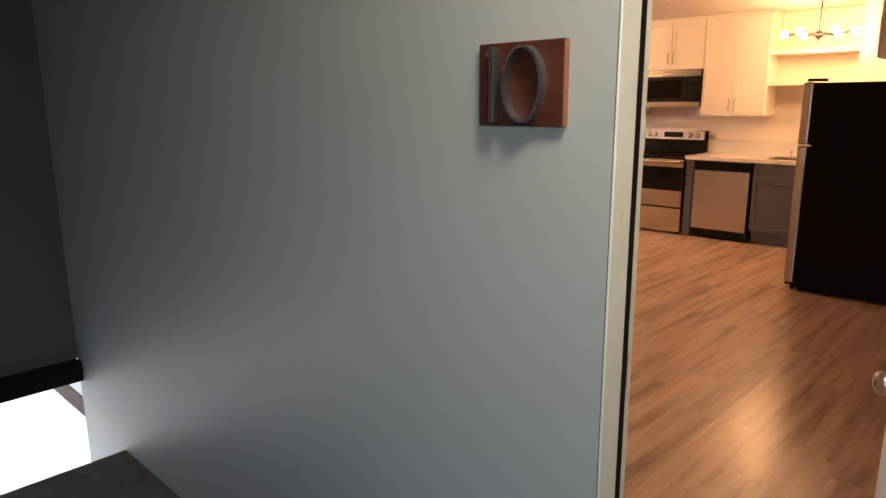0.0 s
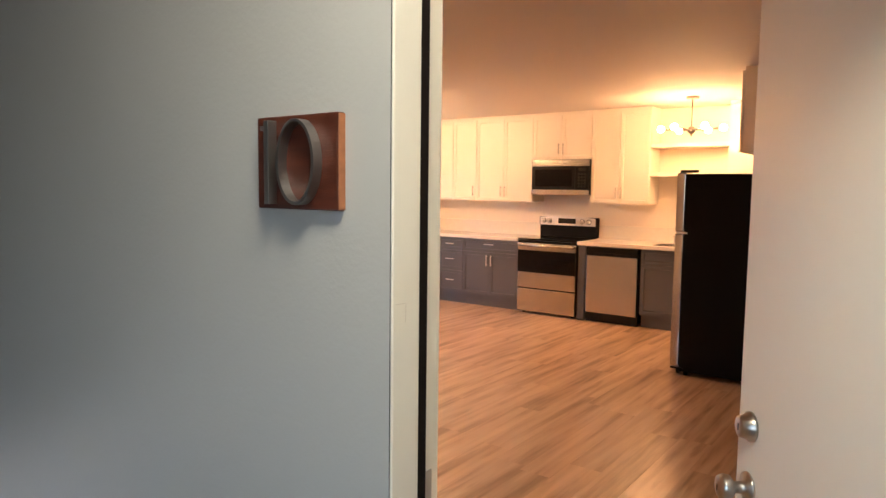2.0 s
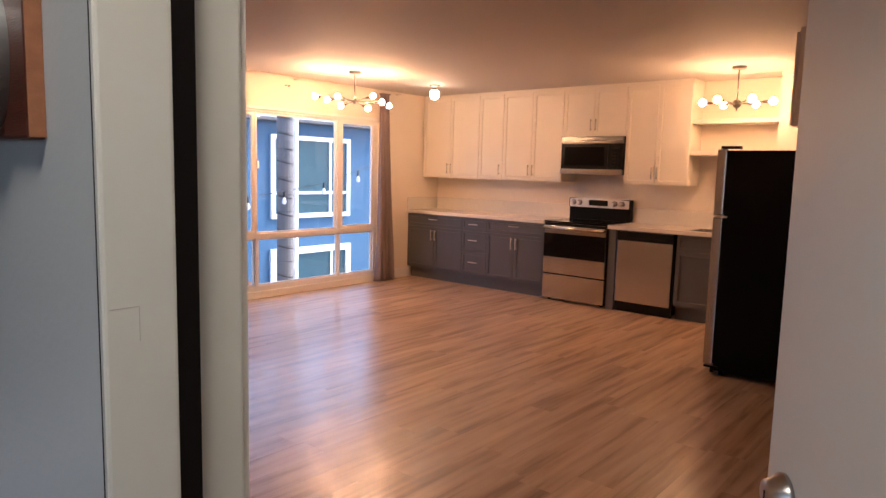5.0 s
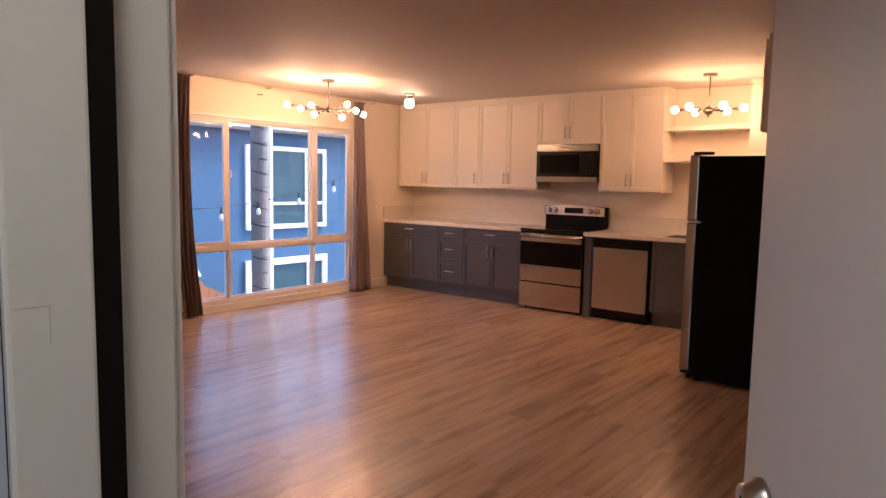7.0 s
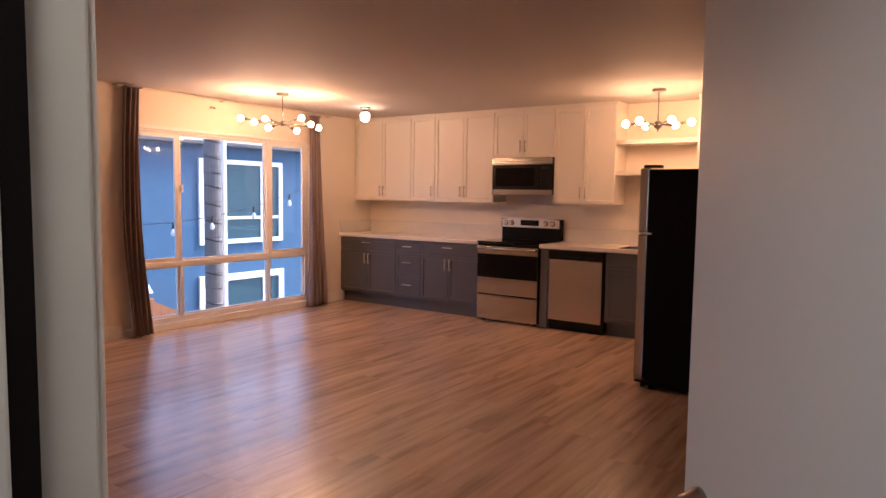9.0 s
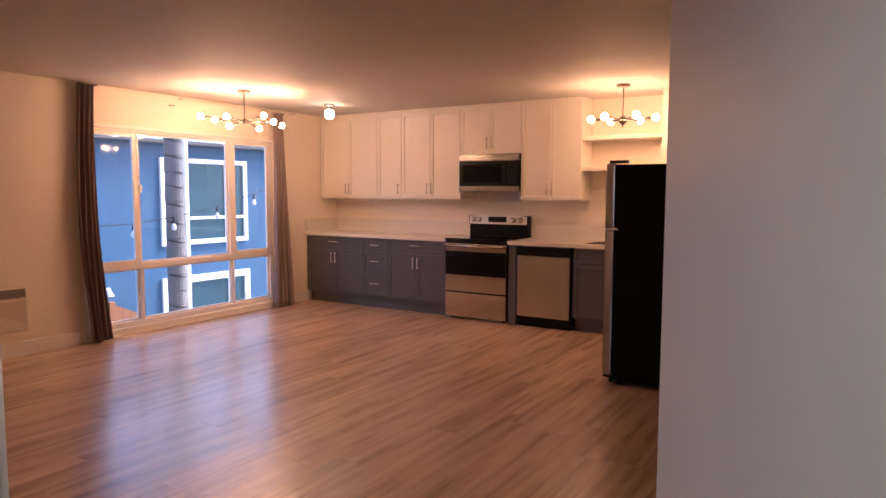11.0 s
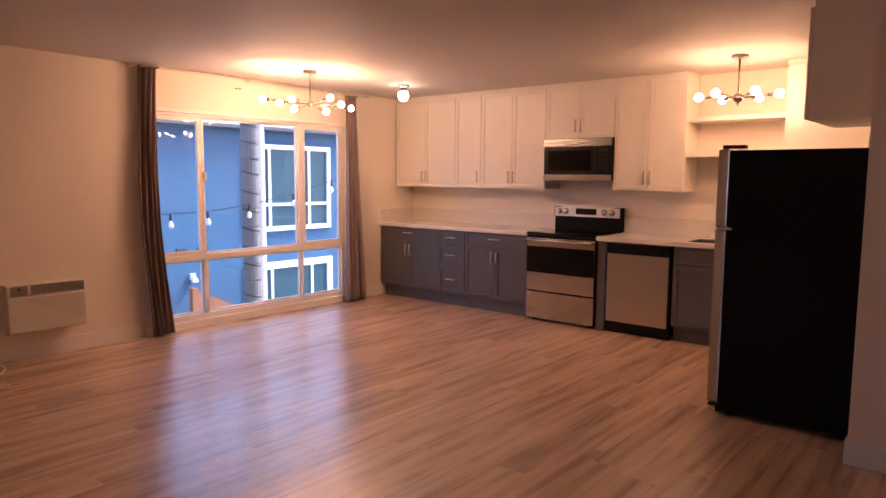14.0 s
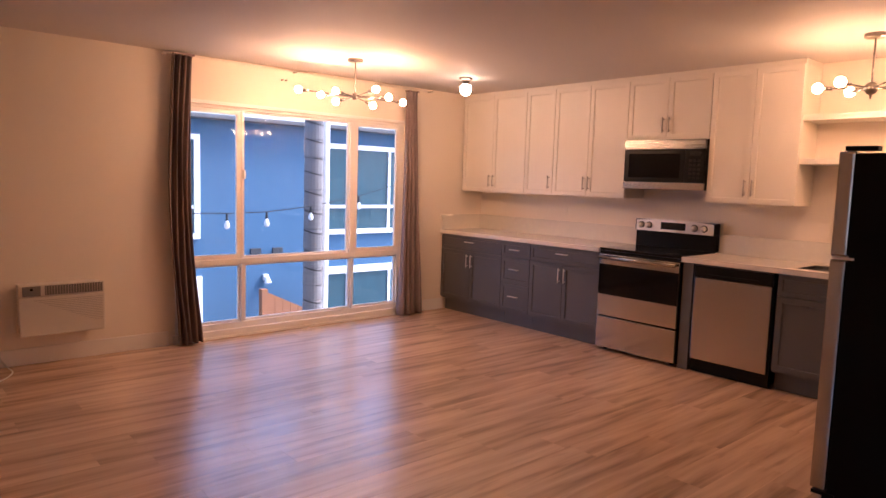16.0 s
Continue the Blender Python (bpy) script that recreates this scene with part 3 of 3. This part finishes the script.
BF, CTOP = 6.385, 0.912     # base fronts, counter top
def base_unit(x0, x1, layout):
    w = x1 - x0
    u = thing("base_cabinet", {"pair": "charcoal base cabinet with one drawer over two doors", "drawers": "narrow charcoal base cabinet with three drawers", "single": "charcoal sink base cabinet with false drawer and one door"}[layout], "cabinet", pose(x0, 0, 0), "base cabinets")
    part("body", box(N(), 0.002, w - 0.002, BF + 0.022, KY - 0.002, 0.14, CTOP - 0.042), CABG, u)
    part("toe_kick", box(N(), 0.002, w - 0.002, BF + 0.08, BF + 0.10, 0.0, 0.14), CABG, u)
    g = 0.0035
    if layout == "drawers":
        for z0, z1 in ((0.155, 0.435), (0.445, 0.700), (0.712, 0.862)):
            d = shaker("drawer_front", g, w - g, z0, z1, BF, CABG, u, 0.05)
            bar_handle(d, (w / 2, (z0 + z1) / 2 + (0.0 if z1 > 0.8 else 0.015)), 0.13, False, BF)
    else:
        d = shaker("drawer_front", g, w - g, 0.712, 0.862, BF, CABG, u)
        if layout == "pair":
            bar_handle(d, (w / 2, 0.805), 0.14, False, BF)
            for a, b, hx in ((g, w / 2 - g * 0.7, w / 2 - 0.032), (w / 2 + g * 0.7, w - g, w / 2 + 0.032)):
                dd = shaker("door", a, b, 0.155, 0.703, BF, CABG, u)
                bar_handle(dd, (hx, 0.600), 0.14, True, BF)
        else:
            dd = shaker("door", g, w - g, 0.155, 0.703, BF, CABG, u)
            bar_handle(dd, (w - 0.045, 0.600), 0.14, True, BF)
    return u

base_unit(0.012, 0.950, "pair")
base_unit(0.950, 1.338, "drawers")
base_unit(1.338, 2.158, "pair")
base_unit(3.700, 4.30, "single")
base_unit(4.30, 5.385, "pair")
filler = thing("cabinet_filler", "narrow charcoal filler panel between range and dishwasher", "cabinet", pose(2.962, 0, 0))
part("panel", box(N(), 0.0, 0.088, BF + 0.002, KY - 0.002, 0.0, CTOP - 0.042, 0.002), CABG, filler)

def counter(x0, x1, name_label, hole=None):
    c = thing("worktop", name_label, "countertop", pose(0, 0, CTOP))
    bm = N()
    if hole:
        a, b, c0, c1 = hole
        for q in ((x0, a, 6.362, KY - 0.001), (b, x1, 6.362, KY - 0.001), (a, b, 6.362, c0), (a, b, c1, KY - 0.001)):
            box(bm, *q, -0.040, 0.0)
    else:
        box(bm, x0, x1, 6.362, KY - 0.001, -0.040, 0.0, 0.003)
    part("slab", bm, QUARTZ, c)
    part("backsplash", box(N(), x0, x1, KY - 0.022, KY - 0.002, 0.0005, 0.165, 0.002), QUARTZ, c)
    return c

wl = counter(0.002, 2.160, "white quartz worktop with upstand along the wall")
part("side_splash", box(N(), 0.002, 0.022, 6.372, KY - 0.023, 0.0005, 0.165, 0.002), QUARTZ, wl)
wr = counter(2.955, 5.388, "white quartz worktop with an undermount sink cutout", (3.78, 4.36, 6.47, 6.86))
bm = N()
box(bm, 3.770, 4.370, 6.46, 6.87, -0.20, -0.19)
for q in ((3.770, 3.780, 6.46, 6.87), (4.36, 4.370, 6.46, 6.87), (3.78, 4.36, 6.46, 6.47), (3.78, 4.36, 6.86, 6.87)):
    box(bm, *q, -0.19, -0.002)
sink = thing("kitchen_sink", "stainless undermount sink set in the worktop", "sink", pose(0, 0, CTOP))
part("bowl", bm, STEEL, sink)
part("drain", rod(N(), (4.07, 6.66, -0.19), (4.07, 6.66, -0.186), 0.045), CHROME, sink)
tap = thing("sink_fitting", "short chrome fitting on the worktop behind the sink", "faucet", pose(3.90, 6.915, CTOP))
part("base", rod(N(), (0, 0, 0), (0, 0, 0.012), 0.026), CHROME, tap, smooth=True)
part("stem", rod(N(), (0, 0, 0.012), (0, 0, 0.075), 0.016, 0.014), CHROME, tap, smooth=True)
part("spout", rod(N(), (0, 0, 0.07), (0.0, -0.05, 0.085), 0.012, 0.010), CHROME, tap, smooth=True)

def outlet(x, z):
    o = thing("wall_outlet", "small cream wall outlet above the worktop", "outlet", pose(x, KY, z), "wall outlets")
    part("plate", box(N(), -0.036, 0.036, -0.007, -0.001, -0.058, 0.058, 0.002), WALL, o)
    for s in (-1, 1):
        part("socket", box(N(), -0.016, 0.016, -0.0095, -0.007, s * 0.024 - 0.015, s * 0.024 + 0.015, 0.002), WALL, o)
    return o

outlet(3.78, 1.16)
outlet(1.25, 1.16)

UF, UB, UT = 6.67, 1.352, 2.40
def upper_unit(x0, x1, z0, doors, hside=1):
    w = x1 - x0
    u = thing("wall_cabinet", "white shaker wall cabinet with %s and bar handles" % ("two doors" if doors == 2 else "one door"), "cabinet", pose(x0, 0, 0), "wall cabinets")
    part("body", box(N(), 0.001, w - 0.001, UF + 0.022, KY - 0.002, z0, UT), CABW, u)
    part("crown", box(N(), 0.0, w, UF + 0.012, KY - 0.002, UT + 0.001, CH - 0.001), CABW, u)
    g = 0.0035
    hz = z0 + 0.125
    if doors == 2:
        for a, b, hx in ((g, w / 2 - g * 0.7, w / 2 - 0.030), (w / 2 + g * 0.7, w - g, w / 2 + 0.030)):
            d = shaker("door", a, b, z0 + 0.002, UT - 0.002, UF, CABW, u)
            bar_handle(d, (hx, hz), 0.13, True, UF, NICKELD)
    else:
        d = shaker("door", g, w - g, z0 + 0.002, UT - 0.002, UF, CABW, u)
        bar_handle(d, (w - 0.040 if hside > 0 else 0.04, hz), 0.13, True, UF, NICKELD)
    return u

upper_unit(0.012, 0.960, UB, 2)
upper_unit(0.960, 1.336, UB, 1)
upper_unit(1.336, 2.180, UB, 2)
upper_unit(2.180, 2.960, 1.872, 2)
upper_unit(2.960, 3.660, UB, 2)
nook = thing("wall_shelf_unit", "two thick white open shelves in a wall nook", "shelf", pose(3.660, 0, 0))
for z in (1.665, 1.985):
    part("shelf", box(N(), 0.002, 0.84, 6.69, KY - 0.002, z, z + 0.042, 0.003), CABW, nook)
endp = thing("wall_cabinet", "plain white wall cabinet end beside the open shelves", "cabinet", pose(4.502, 0, 0), "wall cabinets")
part("body", box(N(), 0, 0.885, 6.60, KY - 0.002, UB, UT), CABW, endp)
part("crown", box(N(), -0.004, 0.885, 6.59, KY - 0.002, UT + 0.001, CH - 0.001), CABW, endp)

# ---- microwave ----
mw = thing("microwave", "stainless over-range microwave with black glass door", "microwave", pose(2.188, 6.63, 1.445))
MWW = 0.764
part("case", box(N(), 0.0, MWW, 0.03, 0.367, 0.0, 0.425, 0.004), BLACK, mw)
part("top_trim", box(N(), 0.0, MWW, 0.0, 0.03, 0.345, 0.425, 0.004), STEELD, mw, "stainless top trim")
part("bottom_trim", box(N(), 0.0, MWW, 0.0, 0.03, 0.0, 0.060, 0.004), STEEL, mw, "stainless bottom trim")
part("door_glass", box(N(), 0.002, 0.585, 0.004, 0.03, 0.062, 0.343, 0.003), BLACK, mw)
part("window", box(N(), 0.05, 0.545, 0.001, 0.004, 0.10, 0.305, 0.001), BGLASS, mw, "dark glass window")
part("control_panel", box(N(), 0.588, MWW - 0.002, 0.004, 0.03, 0.062, 0.343, 0.003), BLACK, mw)
part("display", box(N(), 0.63, 0.73, 0.002, 0.004, 0.285, 0.320), DISPLAY, mw)
for i in range(3):
    for j in range(5):
        part("button", box(N(), 0.625 + i * 0.038, 0.652 + i * 0.038, 0.0025, 0.004, 0.090 + j * 0.036, 0.112 + j * 0.036), DISPLAY, mw)

# ---- range ----
rg = thing("range", "stainless electric range with black glass cooktop", "stove", pose(2.172, 6.36, 0))
RW = 0.776
part("body", box(N(), 0.004, RW - 0.004, 0.035, 0.62, 0.02, 0.895), BLACK, rg)
part("cooktop", box(N(), 0.0, RW, -0.004, 0.585, 0.896, 0.918, 0.005), BGLASS, rg, "black glass cooktop")
for x, y, r in ((0.20, 0.15, 0.105), (0.58, 0.15, 0.085), (0.20, 0.42, 0.08), (0.58, 0.42, 0.105)):
    bm = N()
    lathe(bm, [(r - 0.003, 0.9181), (r, 0.9184)], 32)
    bmesh.ops.translate(bm, vec=(x, y, 0), verts=bm.verts)
    part("burner_ring", bm, DISPLAY, rg)
od = part("oven_door", box(N(), 0.004, RW - 0.004, 0.0, 0.033, 0.318, 0.862, 0.006), STEELW, rg)
part("glass", box(N(), 0.006, RW - 0.006, -0.003, 0.0, 0.505, 0.775, 0.001), BGLASS, od, "black oven glass")
bm = N()
rod(bm, (0.02, -0.045, 0.838), (RW - 0.02, -0.045, 0.838), 0.016, seg=16)
for x in (0.05, RW - 0.05):
    rod(bm, (x, 0.0, 0.838), (x, -0.045, 0.838), 0.010, seg=10)
part("handle", bm, STEEL, od, "stainless bar handle", True)
part("trim_strip", box(N(), 0.004, RW - 0.004, 0.002, 0.034, 0.866, 0.893, 0.002), BLACK, rg)
part("storage_drawer", box(N(), 0.004, RW - 0.004, 0.0, 0.033, 0.030, 0.305, 0.008), STEELW, rg)
for x in (0.06, RW - 0.06):
    part("foot", rod(N(), (x, 0.08, 0.0), (x, 0.08, 0.02), 0.02), BLACK, rg)
part("backguard_base", box(N(), 0.0, RW, 0.565, 0.635, 0.918, 1.06, 0.004), BLACK, rg)
bm = N()
box(bm, 0.0, RW, 0.545, 0.635, 1.06, 1.165, 0.004)
for v in bm.verts:
    if v.co.z > 1.1:
        v.co.z += 0.022 * (1 - ((v.co.x - RW / 2) / (RW / 2)) ** 2)
bg = part("backguard", bm, BLACK, rg)
bm = N()
nx = 14
cols = []
for i in range(nx + 1):
    xa = 0.012 + (RW - 0.024) * i / nx
    top = 1.155 + 0.020 * (1 - ((xa - RW / 2) / (RW / 2)) ** 2)
    cols.append([bm.verts.new((xa, y, z)) for y, z in ((0.541, 1.062), (0.541, top), (0.545, top), (0.545, 1.062))])
for p, q in zip(cols, cols[1:]):
    for k in range(4):
        bm.faces.new((p[k], p[(k + 1) % 4], q[(k + 1) % 4], q[k]))
bm.faces.new(cols[0])
bm.faces.new(list(reversed(cols[-1])))
part("control_fascia", bm, NICKEL, rg, "stainless control fascia")
part("clock", box(N(), 0.265, 0.505, 0.5385, 0.541, 1.085, 1.150, 0.001), DISPLAY, rg, "black clock panel")
for x in (0.065, 0.145, 0.590, 0.680):
    k = part("knob", rod(N(), (x, 0.541, 1.115), (x, 0.512, 1.113), 0.026, 0.020, 20), NICKEL, rg, "round steel knob", True)
    part("knob_base", rod(N(), (x, 0.5415, 1.115), (x, 0.536, 1.115), 0.031, seg=20), BLACK, k)

# ---- dishwasher ----
dw = thing("dishwasher", "stainless dishwasher with black control strip", "dishwasher", pose(3.062, 6.37, 0))
DWW = 0.620
part("tub", box(N(), 0.002, DWW - 0.002, 0.03, 0.60, 0.03, 0.868), BLACK, dw)
part("door_panel", box(N(), 0.012, DWW - 0.012, 0.0, 0.03, 0.112, 0.765, 0.006), STEEL, dw)
part("control_strip", box(N(), 0.008, DWW - 0.008, -0.002, 0.03, 0.770, 0.862, 0.006), BLACK, dw, "black control strip")
part("handle_recess", box(N(), 0.10, DWW - 0.10, -0.010, -0.002, 0.785, 0.800, 0.003), BLACK, dw)
part("toe_panel", box(N(), 0.004, DWW - 0.004, 0.05, 0.07, 0.0, 0.108), BLACK, dw)
for x in (0.03, DWW - 0.03):
    part("side_trim", box(N(), x - 0.018, x - 0.016 + 0.002, 0.004, 0.03, 0.112, 0.765), BLACK, dw)

# ---- refrigerator ----
fr = thing("refrigerator", "black sided refrigerator with stainless doors", "refrigerator", pose(4.57, 4.74, 0))
part("cabinet", box(N(), 0.075, 0.785, 0.0, 0.74, 0.035, 1.640, 0.006), FRIDGE, fr)
for n_, z0, z1 in (("freezer_door", 1.175, 1.648), ("fridge_door", 0.075, 1.160)):
    d = part(n_, box(N(), 0.0, 0.068, 0.0, 0.74, z0, z1, 0.010), STEEL, fr, "stainless door")
    part("handle", rod(rod(rod(N(), (-0.045, 0.68, z0 + 0.06), (-0.045, 0.68, min(z1 - 0.06, z0 + 0.7)), 0.011), (0.0, 0.68, z0 + 0.10), (-0.045, 0.68, z0 + 0.10), 0.009), (0.0, 0.68, min(z1 - 0.10, z0 + 0.66)), (-0.045, 0.68, min(z1 - 0.10, z0 + 0.66)), 0.009), NICKEL, d)
    part("gasket", box(N(), 0.068, 0.075, 0.012, 0.73, z0 + 0.01, z1 - 0.01), BLACK, d)
part("hinge_cover", box(N(), 0.02, 0.15, 0.01, 0.07, 1.650, 1.672, 0.004), BLACK, fr)
part("hinge", box(N(), 0.01, 0.10, -0.004, 0.05, 1.162, 1.173), NICKEL, fr)
part("hinge", box(N(), 0.01, 0.11, -0.004, 0.05, 0.052, 0.068), BLACK, fr)
part("kick_grille", box(N(), 0.05, 0.075, 0.02, 0.72, 0.012, 0.060), BLACK, fr)
for x in (0.12, 0.74):
    for y in (0.05, 0.69):
        part("foot", rod(N(), (x, y, 0.0), (x, y, 0.035), 0.018), BLACK, fr)
oc = thing("wall_cabinet", "white cabinet hung over the refrigerator", "cabinet", pose(5.03, 4.72, 1.80), "wall cabinets")
part("body", box(N(), 0.022, 0.358, 0.0, 0.78, 0.0, CH - 1.802), CABW, oc)
for a, b in ((0.002, 0.388), (0.392, 0.778)):
    part("door", box(N(), 0.0, 0.020, a, b, 0.004, CH - 1.83, 0.002), CABW, oc)

# ---- lamps ----
def chandelier(loc, drop, arms, reach, bulb_r, hub_ball, bulb):
    c = thing("chandelier", "nickel sputnik chandelier with %s glowing globe bulbs" % ("eight" if len(arms) == 8 else "six"), "chandelier", pose(*loc), "ceiling lamps")
    bm = N()
    lathe(bm, [(0.0625, 0.0), (0.0625, -0.022), (0.05, -0.028), (0.01, -0.03)], 24)
    part("canopy", bm, LAMPM, c, smooth=False)
    part("stem", rod(N(), (0, 0, -0.028), (0, 0, -drop), 0.006, seg=10), LAMPM, c, smooth=True)
    if hub_ball:
        part("hub", ball(N(), (0, 0, -drop), 0.040), LAMPM, c, smooth=True)
        part("finial", rod(N(), (0, 0, -drop - 0.038), (0, 0, -drop - 0.065), 0.010, 0.004), LAMPM, c)
    else:
        part("hub", rod(N(), (0, 0, -drop - 0.025), (0, 0, -drop + 0.025), 0.020), LAMPM, c, smooth=True)
    for az, ln, dz in arms:
        d = Vector((math.cos(radians(az)), math.sin(radians(az)), 0))
        a, b = Vector((0, 0, -drop)), d * (reach * ln) + Vector((0, 0, -drop + dz))
        arm = part("arm", rod(N(), a, b, 0.005, seg=8), LAMPM, c, smooth=True)
        u = (b - a).normalized()
        part("socket", rod(N(), b - u * 0.055, b, 0.013, 0.013, 12), LAMPM, arm, smooth=True)
        part("bulb", ball(N(), b + u * bulb_r * 0.9, bulb_r, 14), bulb, arm, "glowing globe bulb", True)
    return c

chandelier((0.923, 4.567, CH), 0.305, [(90, 1.20, 0.0), (270, 1.25, 0.0), (52, 0.64, 0.004), (232, 0.64, 0.004), (20, 0.46, 0.045), (200, 0.44, 0.045), (85, 0.38, -0.05), (265, 0.38, -0.05)], 0.40, 0.029, False, BULB)
chandelier((4.252, 6.144, CH), 0.33, [(10, 1, 0.015), (70, 0.9, 0.015), (130, 1, 0.015), (190, 1, 0.015), (250, 0.9, 0.015), (310, 1, 0.015)], 0.265, 0.033, True, BULB2)
jl = thing("ceiling_light", "small nickel ceiling light with a glowing jar glass", "ceiling light", pose(0.935, 5.813, CH), "ceiling lamps")
bm = N()
lathe(bm, [(0.062, 0.0), (0.062, -0.018), (0.045, -0.026), (0.034, -0.028), (0.034, -0.062)], 24)
part("canopy", bm, LAMPM, jl)
bm = N()
lathe(bm, [(0.030, -0.062), (0.052, -0.075), (0.056, -0.10), (0.052, -0.135), (0.038, -0.158), (0.012, -0.168)], 10)
part("jar_glass", bm, JAR, jl, "glowing faceted jar glass")
det = thing("ceiling_hook", "pair of small hooks on the wall above the window", "hook", pose(0.0, 4.40, 2.33))
for y in (-0.02, 0.02):
    part("hook", rod(N(), (0, y, 0), (0.03, y, 0.0), 0.006), LAMPM, det)

# ---- door number ----
sg = thing("door_number_sign", "red-stained wooden plaque with raised steel numerals 10", "sign", pose(5.468, 0.0, 1.5345))
part("plaque", box(N(), -0.095, 0.091, -0.014, 0.0, -0.0730, 0.0730, 0.003), PLAQUE, sg)
part("raw_edge", box(N(), 0.0905, 0.0920, -0.0135, -0.0005, -0.071, 0.071), PLAQUE_EDGE, sg, "raw orange end grain")
bm = N()
# ring of the zero
ring = []
for k in range(40):
    a = 2 * math.pi * k / 40
    for r in (1.0, 0.80):
        for y in (-0.032, -0.0142):
            ring.append(bm.verts.new((0.043 * (r if r == 1 else 0.87) * math.cos(a), y, 0.0655 * (r if r == 1 else 0.92) * math.sin(a))))
for k in range(40):
    a, b = 4 * k, 4 * ((k + 1) % 40)
    for p, q in ((0, 1), (1, 3), (3, 2), (2, 0)):
        bm.faces.new((ring[a + p], ring[a + q], ring[b + q], ring[b + p]))
zero = part("numeral_zero", bm, NUMERAL, sg, "raised steel numeral 0")
zero.location.x = 0.014
one = part("numeral_one", box(box(N(), -0.0055, 0.0055, -0.032, -0.0142, -0.0655, 0.0655, 0.001), -0.014, -0.0055, -0.032, -0.0142, 0.050, 0.057, 0.001), NUMERAL, sg, "raised steel numeral 1")
one.location.x = -0.052

# hall ceiling lamp over the entry
hl = thing("hall_ceiling_light", "round white flush ceiling light in the hall", "ceiling light", pose(6.10, -0.43, CH), "ceiling lamps")
part("base", rod(N(), (0, 0, -0.03), (0, 0, 0), 0.23, seg=32), TRIM, hl)
part("diffuser", ball(N(), (0, 0, -0.03), 0.215, 24, (1, 1, 0.2)), glow("soft_white_diffuser", (1.0, 0.93, 0.76), 5.8), hl, "glowing white diffuser", True)

# ---- floor planks ----
PW, PL = 0.182, 1.22
made = {}
rng = random.Random(11)
x = 0.002
while x < RX - 0.02:
    w = min(PW, RX - 0.002 - x)
    y = 0.152 - rng.uniform(0.0, PL * 0.9)
    while y < KY:
        a, b = max(y, 0.152), min(y + PL, KY - 0.002)
        if b - a > 0.03 and not (x > 5.55 and a > 4.56):
            key = (round(w, 4), round(b - a, 4))
            if key not in made:
                bm = box(N(), 0.0001, w - 0.0001, 0.0001, b - a - 0.0001, -0.011, 0.0)
                top = [e for e in bm.edges if all(v.co.z > -0.001 for v in e.verts)]
                bmesh.ops.bevel(bm, geom=top, offset=0.0004, segments=1, affect="EDGES")
                ob = part("plank", bm, PLANK, floor)
                made[key] = ob.data
            else:
                ob = new("plank", made[key])
                ob.parent = floor
            ob.location = (x, a, 0)
        y += PL
    x += PW
